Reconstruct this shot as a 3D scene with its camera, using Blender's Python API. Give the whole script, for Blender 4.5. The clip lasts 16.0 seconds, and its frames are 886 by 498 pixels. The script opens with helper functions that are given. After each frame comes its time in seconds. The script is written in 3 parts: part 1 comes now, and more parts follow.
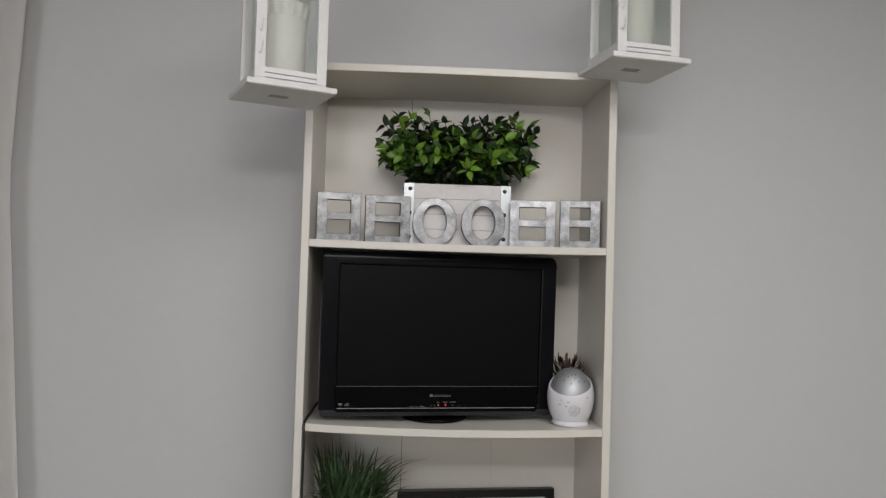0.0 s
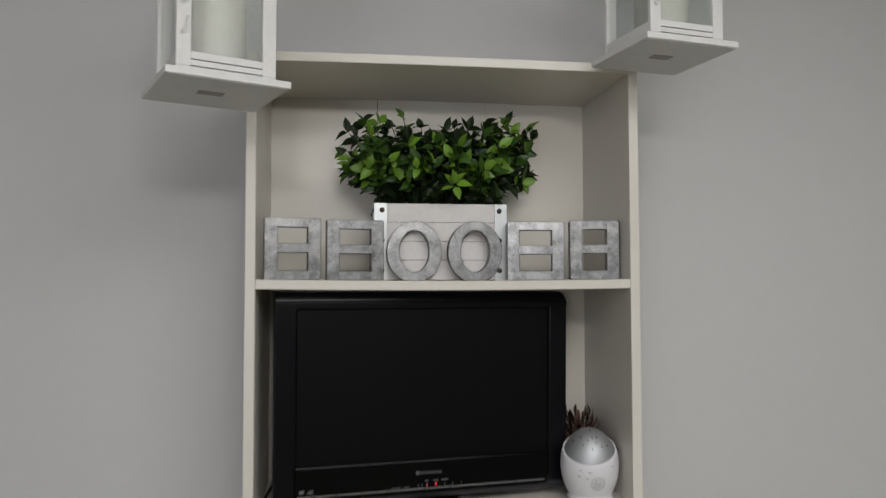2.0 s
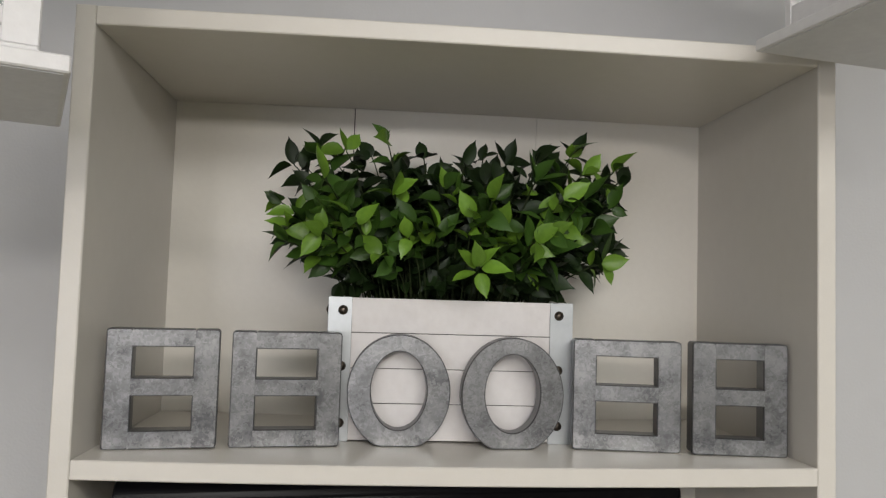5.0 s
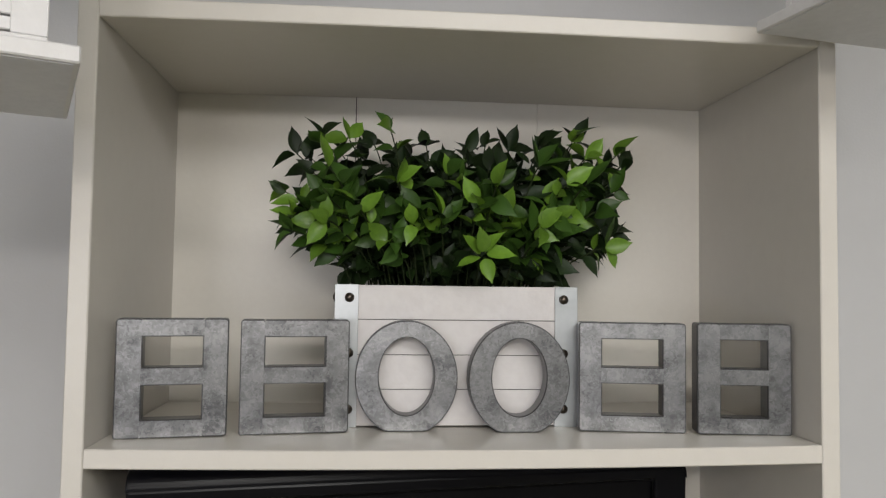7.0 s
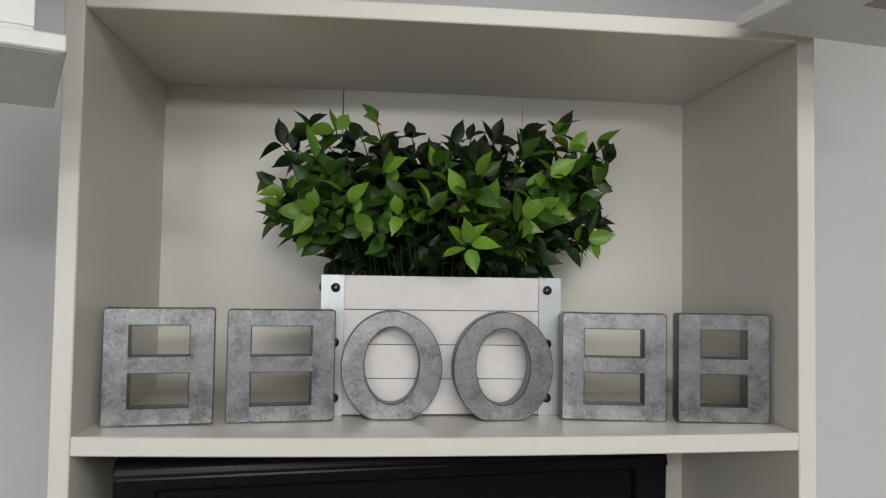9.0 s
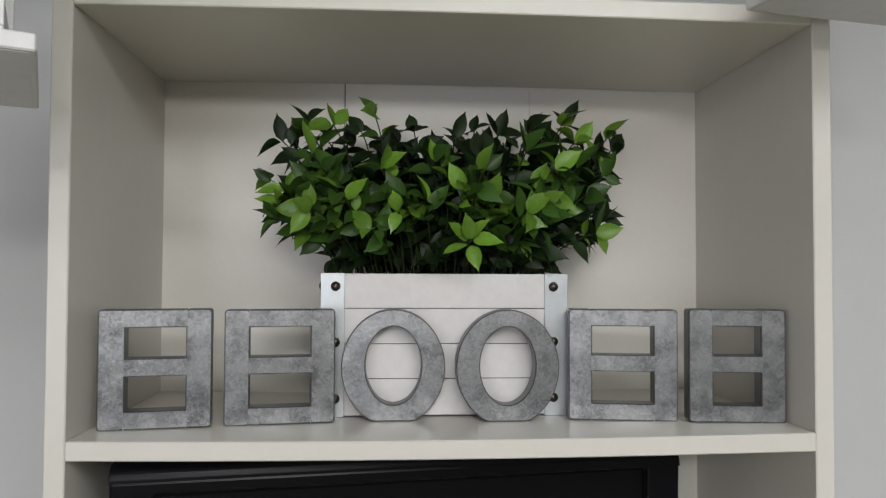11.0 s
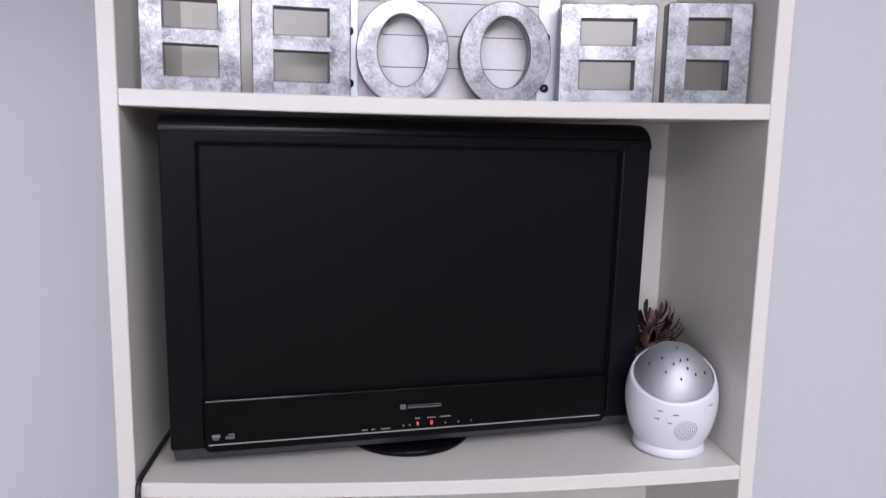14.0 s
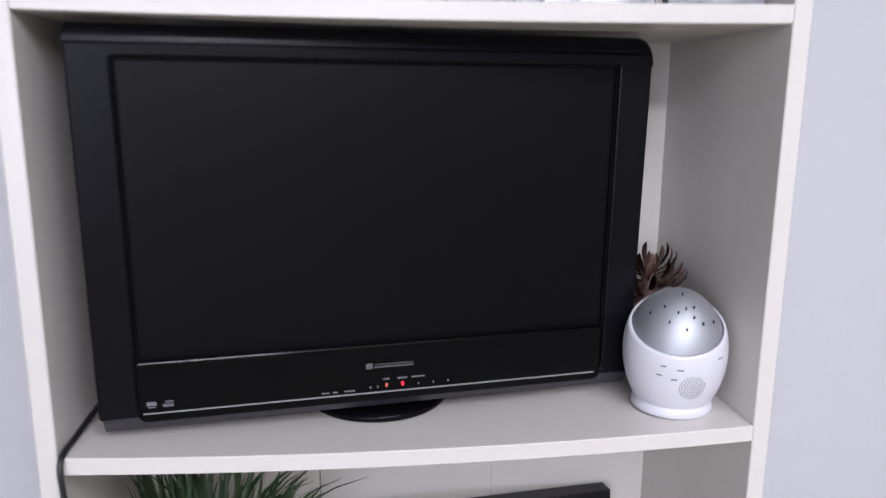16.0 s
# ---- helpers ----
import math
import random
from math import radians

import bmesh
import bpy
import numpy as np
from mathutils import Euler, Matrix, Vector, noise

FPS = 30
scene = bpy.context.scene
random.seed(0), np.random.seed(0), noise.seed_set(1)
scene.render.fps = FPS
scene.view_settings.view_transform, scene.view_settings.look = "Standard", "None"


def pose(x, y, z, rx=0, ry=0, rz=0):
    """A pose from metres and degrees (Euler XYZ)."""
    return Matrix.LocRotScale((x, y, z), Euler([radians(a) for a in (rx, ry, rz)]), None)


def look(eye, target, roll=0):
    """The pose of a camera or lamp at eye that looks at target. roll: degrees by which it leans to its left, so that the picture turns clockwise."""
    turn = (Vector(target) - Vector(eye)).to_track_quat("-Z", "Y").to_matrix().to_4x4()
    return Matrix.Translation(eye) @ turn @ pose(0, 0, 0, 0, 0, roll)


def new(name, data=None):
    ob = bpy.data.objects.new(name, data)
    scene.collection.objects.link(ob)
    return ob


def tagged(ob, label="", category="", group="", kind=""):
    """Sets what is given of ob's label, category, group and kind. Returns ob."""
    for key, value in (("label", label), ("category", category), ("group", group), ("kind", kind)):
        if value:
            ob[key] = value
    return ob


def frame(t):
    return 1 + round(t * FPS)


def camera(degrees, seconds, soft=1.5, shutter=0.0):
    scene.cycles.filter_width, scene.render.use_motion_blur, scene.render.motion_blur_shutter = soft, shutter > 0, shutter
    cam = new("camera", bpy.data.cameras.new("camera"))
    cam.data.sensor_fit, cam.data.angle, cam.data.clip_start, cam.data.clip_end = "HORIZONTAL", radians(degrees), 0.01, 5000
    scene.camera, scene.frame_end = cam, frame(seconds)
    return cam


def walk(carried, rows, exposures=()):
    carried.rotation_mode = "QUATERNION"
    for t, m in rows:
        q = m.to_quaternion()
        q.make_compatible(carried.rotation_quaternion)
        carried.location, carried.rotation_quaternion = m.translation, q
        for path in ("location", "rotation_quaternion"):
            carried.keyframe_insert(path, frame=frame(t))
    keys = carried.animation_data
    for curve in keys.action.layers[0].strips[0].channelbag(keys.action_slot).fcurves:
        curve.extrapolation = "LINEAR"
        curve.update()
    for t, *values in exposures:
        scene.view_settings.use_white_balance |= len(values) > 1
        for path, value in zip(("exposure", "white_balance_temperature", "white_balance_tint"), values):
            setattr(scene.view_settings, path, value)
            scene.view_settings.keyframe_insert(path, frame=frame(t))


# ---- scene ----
cam = camera(61.5, 16.0, soft=1.3, shutter=0.5)
PATH = [
    (0, (-0.122, -1.805, 1.382), (-0.03, 0.192, 1.446), 1.7),
    (0.2, (-0.124, -1.803, 1.382), (-0.023, 0.194, 1.426), 1.3),
    (0.5, (-0.121, -1.785, 1.373), (-0.009, 0.212, 1.373), 1.1),
    (1, (-0.134, -1.771, 1.387), (0.017, 0.223, 1.373), 0.9),
    (1.2, (-0.147, -1.752, 1.391), (0.017, 0.242, 1.387), 1.1),
    (1.5, (-0.161, -1.674, 1.392), (0.007, 0.318, 1.357), 0.8),
    (1.8, (-0.186, -1.522, 1.416), (0.04, 0.465, 1.432), 0.2),
    (2, (-0.2, -1.412, 1.45), (0.064, 0.569, 1.538), -0.1),
    (2.2, (-0.222, -1.336, 1.468), (0.102, 0.636, 1.556), 0.1),
    (2.5, (-0.253, -1.261, 1.476), (0.148, 0.694, 1.604), 1.7),
    (2.7, (-0.226, -1.214, 1.501), (0.152, 0.747, 1.611), 0.8),
    (3, (-0.175, -1.1, 1.531), (0.185, 0.864, 1.644), -0.3),
    (3.2, (-0.147, -1.005, 1.56), (0.187, 0.964, 1.673), 0.8),
    (3.5, (-0.112, -0.887, 1.588), (0.094, 1.099, 1.702), 2.3),
    (3.7, (-0.098, -0.833, 1.6), (0.093, 1.153, 1.743), 2.6),
    (6, (-0.083, -0.715, 1.62), (0.084, 1.275, 1.724), 0.9),
    (6.5, (-0.085, -0.724, 1.616), (0.095, 1.265, 1.719), 0.8),
    (7, (-0.093, -0.729, 1.613), (0.084, 1.261, 1.709), 0.8),
    (7.5, (-0.096, -0.736, 1.613), (0.08, 1.255, 1.696), 0.8),
    (8, (-0.095, -0.746, 1.611), (0.101, 1.243, 1.694), 0.7),
    (8.5, (-0.093, -0.748, 1.607), (0.109, 1.24, 1.691), 0.7),
    (9, (-0.088, -0.739, 1.608), (0.115, 1.249, 1.691), 0.9),
    (11.3, (-0.062, -0.719, 1.615), (0.078, 1.275, 1.673), 0.2),
    (11.5, (-0.08, -0.724, 1.605), (0.094, 1.267, 1.664), 0.4),
    (12, (-0.081, -0.752, 1.563), (0.101, 1.239, 1.579), 0.4),
    (12.5, (-0.083, -0.75, 1.51), (0.132, 1.232, 1.36), -0.3),
    (13, (-0.081, -0.785, 1.472), (0.123, 1.186, 1.203), 0.9),
    (13.5, (-0.087, -0.814, 1.428), (0.151, 1.138, 1.068), 1.5),
    (14, (-0.103, -0.831, 1.412), (0.106, 1.135, 1.11), 1.1),
    (14.5, (-0.109, -0.825, 1.414), (0.112, 1.144, 1.147), 0.7),
    (15, (-0.099, -0.816, 1.4), (0.121, 1.149, 1.101), 0.2),
    (15.5, (-0.093, -0.797, 1.39), (0.134, 1.163, 1.066), 0.4),
    (16, (-0.067, -0.714, 1.367), (0.165, 1.231, 0.959), 0.4),
]
EXPOSURES = [(0.0, -0.37, 6270, 14), (1.5, -0.41, 6280, 14), (2.0, -0.48, 6290, 12), (2.5, -0.37, 6310, 12), (3.2, -0.13, 6390, 13), (7.0, -0.15, 6380, 13), (9.0, -0.15, 6180, 11), (11.5, -0.15, 6070, 12), (12.0, -0.23, 5940, 15), (12.5, -0.30, 5770, 19),
             (13.0, -0.16, 5680, 23), (13.5, 0.01, 5680, 24), (14.0, 0.25, 5680, 24), (14.5, 0.37, 5650, 24), (16.0, 0.43, 5650, 24)]
walk(cam, [(t, look(eye, target, roll)) for t, eye, target, roll in PATH], EXPOSURES)

# ---- light: a warm bar lamp behind the camera, an added cooler overhead fill, added daylight from an unseen window behind ----
world = bpy.data.worlds.new("world")
scene.world = world
world.use_nodes = True
wn = world.node_tree.nodes
sky = wn.new("ShaderNodeTexSky")
sky.sky_type, sky.sun_disc = "NISHITA", False
sky.sun_elevation, sky.sun_rotation = radians(35), radians(200)
wn["Background"].inputs["Strength"].default_value = 0.12
world.node_tree.links.new(sky.outputs[0], wn["Background"].inputs[0])

lamp = bpy.data.lights.new("bar_lamp", "AREA")
lamp.shape, lamp.size, lamp.size_y, lamp.energy, lamp.color = "RECTANGLE", 0.6, 0.12, 12.5, (1.0, 0.95, 0.87)
new("bar_lamp", lamp).matrix_world = look((-0.06, -2.15, 2.07), (0.0, 0.0, 1.5))

# unseen soft fill overhead, added to brighten the walls
ceiling_fill = bpy.data.lights.new("ceiling_fill", "AREA")
ceiling_fill.shape, ceiling_fill.size, ceiling_fill.energy, ceiling_fill.color = "DISK", 1.5, 55, (1.0, 1.0, 0.94)
new("ceiling_fill", ceiling_fill).matrix_world = look((0.6, -2.0, 2.42), (0.6, -2.001, 0.0))

# daylight fill in an unseen window, added to brighten walls and shelf insides
day_fill = bpy.data.lights.new("daylight_fill", "AREA")
day_fill.shape, day_fill.size, day_fill.size_y, day_fill.energy, day_fill.color = "RECTANGLE", 1.35, 1.3, 36, (0.91, 0.94, 1.0)
new("daylight_fill", day_fill).matrix_world = look((-1.7, -4.39, 1.42), (-1.7, 0.0, 1.42))


# ---- materials ----
def material(name, base, rough=0.5, metal=0.0, second=None, grain=40.0, patch=3.0, bump=0.05, bump_scale=200.0,
             rough_vary=0.1, spread=0.25, coat=0.0, by=None, spec=0.5):
    """Noise at two scales over one base colour, with fine relief. by: 'object' or 'island' shifts the tone piece by piece."""
    m = bpy.data.materials.new(name)
    m.use_nodes = True
    nt = m.node_tree
    n, l = nt.nodes, nt.links
    b = n["Principled BSDF"]
    second = second or tuple(c * 0.82 for c in base)
    tc = n.new("ShaderNodeTexCoord")
    big, small = n.new("ShaderNodeTexNoise"), n.new("ShaderNodeTexNoise")
    big.inputs["Scale"].default_value, small.inputs["Scale"].default_value = patch, grain
    big.inputs["Detail"].default_value = small.inputs["Detail"].default_value = 4
    add = n.new("ShaderNodeMath")
    add.operation = "MULTIPLY_ADD"
    add.inputs[1].default_value = 0.5
    half = n.new("ShaderNodeMath")
    half.operation = "MULTIPLY"
    half.inputs[1].default_value = 0.5
    ramp = n.new("ShaderNodeMapRange")
    ramp.inputs["From Min"].default_value, ramp.inputs["From Max"].default_value = 0.5 - spread, 0.5 + spread
    mix = n.new("ShaderNodeMix")
    mix.data_type = "RGBA"
    mix.inputs["A"].default_value, mix.inputs["B"].default_value = (*second, 1), (*base, 1)
    for tex in (big, small):
        l.new(tc.outputs["Object"], tex.inputs["Vector"])
    l.new(small.outputs["Fac"], half.inputs[0])
    l.new(big.outputs["Fac"], add.inputs[0])
    l.new(half.outputs[0], add.inputs[2])
    l.new(add.outputs[0], ramp.inputs["Value"])
    l.new(ramp.outputs[0], mix.inputs["Factor"])
    colour = mix.outputs["Result"]
    if by:
        hsv = n.new("ShaderNodeHueSaturation")
        src = n.new("ShaderNodeObjectInfo").outputs["Random"] if by == "object" else n.new("ShaderNodeNewGeometry").outputs["Random Per Island"]
        rng = n.new("ShaderNodeMapRange")
        rng.inputs["To Min"].default_value, rng.inputs["To Max"].default_value = 0.7, 1.3
        l.new(src, rng.inputs["Value"])
        l.new(rng.outputs[0], hsv.inputs["Value"])
        l.new(colour, hsv.inputs["Color"])
        colour = hsv.outputs["Color"]
    l.new(colour, b.inputs["Base Color"])
    rr = n.new("ShaderNodeMapRange")
    rr.inputs["To Min"].default_value, rr.inputs["To Max"].default_value = max(0.02, rough - rough_vary), min(1, rough + rough_vary)
    l.new(big.outputs["Fac"], rr.inputs["Value"])
    l.new(rr.outputs[0], b.inputs["Roughness"])
    b.inputs["Metallic"].default_value = metal
    b.inputs["Coat Weight"].default_value = coat
    b.inputs["Specular IOR Level"].default_value = spec
    if bump:
        fine, bp = n.new("ShaderNodeTexNoise"), n.new("ShaderNodeBump")
        fine.inputs["Scale"].default_value = bump_scale
        bp.inputs["Strength"].default_value, bp.inputs["Distance"].default_value = bump, 0.002
        l.new(tc.outputs["Object"], fine.inputs["Vector"])
        l.new(fine.outputs["Fac"], bp.inputs["Height"])
        l.new(bp.outputs["Normal"], b.inputs["Normal"])
    return m


def glowing(name, colour, strength):
    m = bpy.data.materials.new(name)
    m.use_nodes = True
    b = m.node_tree.nodes["Principled BSDF"]
    b.inputs["Base Color"].default_value = (*colour, 1)
    b.inputs["Emission Color"].default_value, b.inputs["Emission Strength"].default_value = (*colour, 1), strength
    return m


def clear_glass(name):
    """Thin pane: mostly see-through with a glossy face."""
    m = bpy.data.materials.new(name)
    m.use_nodes = True
    n, l = m.node_tree.nodes, m.node_tree.links
    n.remove(n["Principled BSDF"])
    see, gloss, mix, lw, power, scale = (n.new(k) for k in ("ShaderNodeBsdfTransparent", "ShaderNodeBsdfGlossy", "ShaderNodeMixShader", "ShaderNodeLayerWeight", "ShaderNodeMath", "ShaderNodeMath"))
    see.inputs[0].default_value = (0.96, 0.975, 0.967, 1)
    gloss.inputs["Roughness"].default_value = 0.04
    power.operation, scale.operation = "POWER", "MULTIPLY_ADD"
    power.inputs[1].default_value, scale.inputs[1].default_value, scale.inputs[2].default_value = 4.0, 0.5, 0.006
    l.new(lw.outputs["Facing"], power.inputs[0])
    l.new(power.outputs[0], scale.inputs[0])
    l.new(scale.outputs[0], mix.inputs[0])
    l.new(see.outputs[0], mix.inputs[1])
    l.new(gloss.outputs[0], mix.inputs[2])
    l.new(mix.outputs[0], n["Material Output"].inputs["Surface"])
    return m


def galvanized(name, lo=(0.095, 0.097, 0.101), hi=(0.34, 0.343, 0.349), scale=170.0):
    """Zinc spangle: crystal patches of differing tone and gloss, with dark stains."""
    m = bpy.data.materials.new(name)
    m.use_nodes = True
    n, l = m.node_tree.nodes, m.node_tree.links
    b = n["Principled BSDF"]
    tc, info, vec = n.new("ShaderNodeTexCoord"), n.new("ShaderNodeObjectInfo"), n.new("ShaderNodeVectorMath")
    vec.operation = "ADD"
    l.new(tc.outputs["Object"], vec.inputs[0])
    l.new(info.outputs["Random"], vec.inputs[1])
    warp, vor, stain = n.new("ShaderNodeTexNoise"), n.new("ShaderNodeTexVoronoi"), n.new("ShaderNodeTexNoise")
    warp.inputs["Scale"].default_value, warp.inputs["Detail"].default_value = 110, 5
    vor.inputs["Scale"].default_value, stain.inputs["Scale"].default_value = scale, 42
    stain.inputs["Detail"].default_value = 6
    mixv = n.new("ShaderNodeMix")
    mixv.data_type = "VECTOR"
    mixv.inputs["Factor"].default_value = 0.05
    l.new(vec.outputs[0], warp.inputs["Vector"])
    l.new(vec.outputs[0], mixv.inputs["A"])
    l.new(warp.outputs["Color"], mixv.inputs["B"])
    l.new(mixv.outputs["Result"], vor.inputs["Vector"])
    l.new(vec.outputs[0], stain.inputs["Vector"])
    sep = n.new("ShaderNodeSeparateColor")
    l.new(vor.outputs["Color"], sep.inputs[0])
    ramp = n.new("ShaderNodeMapRange")
    ramp.inputs["From Min"].default_value, ramp.inputs["From Max"].default_value = 0.34, 0.64
    l.new(stain.outputs["Fac"], ramp.inputs["Value"])
    avg = n.new("ShaderNodeMath")
    avg.operation = "MULTIPLY_ADD"
    avg.inputs[1].default_value = 0.45
    half = n.new("ShaderNodeMath")
    half.operation = "MULTIPLY"
    half.inputs[1].default_value = 0.55
    l.new(sep.outputs[0], avg.inputs[0])
    l.new(ramp.outputs[0], half.inputs[0])
    l.new(half.outputs[0], avg.inputs[2])
    mix = n.new("ShaderNodeMix")
    mix.data_type = "RGBA"
    mix.inputs["A"].default_value, mix.inputs["B"].default_value = (*lo, 1), (*hi, 1)
    l.new(avg.outputs[0], mix.inputs["Factor"])
    blot, lim, dark = n.new("ShaderNodeTexNoise"), n.new("ShaderNodeMapRange"), n.new("ShaderNodeMix")
    blot.inputs["Scale"].default_value, blot.inputs["Detail"].default_value, blot.inputs["Roughness"].default_value = 55, 8, 0.65
    lim.inputs["From Min"].default_value, lim.inputs["From Max"].default_value, lim.inputs["To Max"].default_value = 0.60, 0.70, 0.75
    dark.data_type = "RGBA"
    dark.inputs["B"].default_value = (0.075, 0.077, 0.08, 1)
    l.new(vec.outputs[0], blot.inputs["Vector"])
    l.new(blot.outputs["Fac"], lim.inputs["Value"])
    l.new(lim.outputs[0], dark.inputs["Factor"])
    l.new(mix.outputs["Result"], dark.inputs["A"])
    l.new(dark.outputs["Result"], b.inputs["Base Color"])
    rr = n.new("ShaderNodeMapRange")
    rr.inputs["To Min"].default_value, rr.inputs["To Max"].default_value = 0.44, 0.30
    l.new(avg.outputs[0], rr.inputs["Value"])
    l.new(rr.outputs[0], b.inputs["Roughness"])
    b.inputs["Metallic"].default_value = 0.95
    bp = n.new("ShaderNodeBump")
    bp.inputs["Strength"].default_value, bp.inputs["Distance"].default_value = 0.25, 0.0008
    l.new(warp.outputs["Fac"], bp.inputs["Height"])
    l.new(bp.outputs["Normal"], b.inputs["Normal"])
    return m


WALL = material("grey_wall_paint", (0.545, 0.545, 0.555), 0.75, second=(0.515, 0.515, 0.52), patch=1.2, grain=25, bump=0.12, bump_scale=260, spread=0.3)
CEIL = material("white_ceiling_paint", (0.78, 0.78, 0.76), 0.85, bump=0.2, bump_scale=90)
# floor out of view; its tone is chosen for the light it bounces up
BOUNCE_FLOOR = material("tan_bounce_floor", (0.35, 0.32, 0.22), 0.5, second=(0.28, 0.255, 0.17), patch=2, grain=60, bump=0.1, bump_scale=200)
TRIM = material("white_gloss_trim", (0.78, 0.78, 0.77), 0.35, second=(0.74, 0.74, 0.73))
LAMINATE = material("cream_white_laminate", (0.61, 0.58, 0.532), 0.33, second=(0.575, 0.545, 0.497), patch=2.5, grain=60, bump=0.05, bump_scale=350, rough_vary=0.06)
BACKING = material("white_backing_board", (0.70, 0.67, 0.61), 0.32, second=(0.66, 0.63, 0.57), patch=4, grain=120, bump=0.07, bump_scale=420)
CURTAIN = material("white_curtain_cloth", (0.84, 0.82, 0.80), 0.9, second=(0.80, 0.78, 0.76), grain=400, bump=0.4, bump_scale=700)
ZINC = galvanized("galvanized_zinc")
ZINC_SIDE = material("dull_zinc_side", (0.23, 0.23, 0.235), 0.45, 0.9, second=(0.15, 0.15, 0.155), patch=12, grain=110)
ZINC_EDGE = material("tarnished_zinc_edge", (0.07, 0.07, 0.073), 0.5, 0.8, second=(0.035, 0.035, 0.035), grain=90)
STRAP = material("pale_zinc_strap", (0.48, 0.50, 0.515), 0.40, 0.7, second=(0.40, 0.42, 0.43), patch=25, grain=120, bump=0.02)
RIVET = material("dark_bronze_rivet", (0.09, 0.075, 0.06), 0.35, 0.9)
WHITEWASH = material("whitewashed_wood", (0.69, 0.665, 0.655), 0.6, second=(0.59, 0.56, 0.55), patch=14, grain=90, bump=0.3, bump_scale=120)
JOINT = material("dark_board_joint", (0.06, 0.055, 0.05), 0.9)
LEAF = material("green_plastic_leaf", (0.035, 0.073, 0.009), 0.42, second=(0.026, 0.066, 0.010), patch=30, grain=120, bump=0.15, bump_scale=300, spec=0.28, by="object")
# leaf green darkened to stand in for shade inside the bush
LEAF_SHADED = material("shaded_green_plastic_leaf", (0.014, 0.031, 0.006), 0.5, second=(0.005, 0.012, 0.003), patch=30, grain=120, bump=0.15, bump_scale=300, spec=0.28, by="island")
LEAF_NEW = material("light_green_plastic_leaf", (0.145, 0.265, 0.027), 0.36, second=(0.075, 0.155, 0.016), patch=30, grain=120, bump=0.15, bump_scale=300, spec=0.28, by="object")
STEM = material("brown_green_stem", (0.018, 0.026, 0.009), 0.7, spec=0.1)
MOSS = material("dark_planter_fill", (0.02, 0.022, 0.012), 0.95, grain=200, bump=0.8)
BLADE = material("green_plastic_grass", (0.070, 0.125, 0.048), 0.5, second=(0.020, 0.044, 0.016), patch=12, grain=80, bump=0.1, by="object")
POT = material("dark_grey_pot", (0.07, 0.07, 0.072), 0.6)
TV_BLACK = material("satin_black_plastic", (0.0028, 0.0028, 0.0042), 0.30, second=(0.0022, 0.0022, 0.0034), bump=0.02, bump_scale=900, rough_vary=0.05, spec=0.16)
# lip plastic lightened, with the white shelf's reflection put into its colour
TV_LIP_SHEEN = material("black_plastic_sheen", (0.026, 0.025, 0.033), 0.3, bump=0.1, bump_scale=900, spec=0.5)
TV_GLOSS = material("gloss_black_plastic", (0.0025, 0.0025, 0.003), 0.16, bump=0, rough_vary=0.04, spec=0.10)
TV_SCREEN = material("matte_black_screen", (0.0022, 0.0022, 0.0030), 0.40, second=(0.0018, 0.0018, 0.0025), bump=0.03, bump_scale=1200, rough_vary=0.05, spec=0.125)
SILVER_PRINT = material("silver_print", (0.34, 0.34, 0.35), 0.45, 0.4, bump=0)
DIM_PRINT = material("dim_grey_print", (0.09, 0.09, 0.095), 0.5, bump=0)
GREY_PRINT = material("grey_print", (0.15, 0.15, 0.155), 0.55, bump=0)
LED_RED = glowing("red_led", (0.8, 0.015, 0.035), 0.75)
LED_DIM = glowing("amber_led", (0.55, 0.10, 0.06), 0.25)
EGG_WHITE = material("white_plastic", (0.63, 0.62, 0.65), 0.4, second=(0.61, 0.60, 0.63), bump=0.02)
EGG_SILVER = material("brushed_silver_dome", (0.46, 0.47, 0.49), 0.58, 0.85, second=(0.41, 0.42, 0.44), bump=0.04, bump_scale=500)
HOLE = material("dark_hole", (0.015, 0.015, 0.015), 0.8, bump=0)
CONE = material("brown_cone_scale", (0.15, 0.078, 0.056), 0.6, second=(0.055, 0.028, 0.022), patch=20, grain=90, bump=0.3, by="object")
RUBBER = material("black_cable_rubber", (0.012, 0.012, 0.012), 0.45, bump=0)
FRAME_BLACK = material("black_frame_wood", (0.007, 0.0065, 0.0065), 0.42, bump=0.05, bump_scale=150, spec=0.25)
PAPER = material("white_print_paper", (0.78, 0.78, 0.78), 0.6, second=(0.75, 0.75, 0.75))
INK = material("black_print_ink", (0.02, 0.02, 0.02), 0.6)
LANTERN = material("white_painted_wood", (0.66, 0.65, 0.645), 0.5, second=(0.58, 0.57, 0.565), patch=18, grain=110, bump=0.25, bump_scale=160)
# underside colour raised to stand in for light bounced off shelf and wall
UNDER_LIT = material("bounce_lit_underside", (0.68, 0.68, 0.70), 0.7, second=(0.58, 0.58, 0.60), patch=22, grain=100, bump=0.2)
LABEL = material("grey_paper_label", (0.33, 0.31, 0.31), 0.7)
# wax colour darkened for the light lost through the lantern panes
WAX = material("dimmed_ivory_wax", (0.52, 0.515, 0.47), 0.6, second=(0.47, 0.465, 0.425), patch=12, bump=0.05)
STEEL = material("white_enamel_hook", (0.7, 0.7, 0.7), 0.35, 0.4)
GLASS = clear_glass("clear_pane_glass")


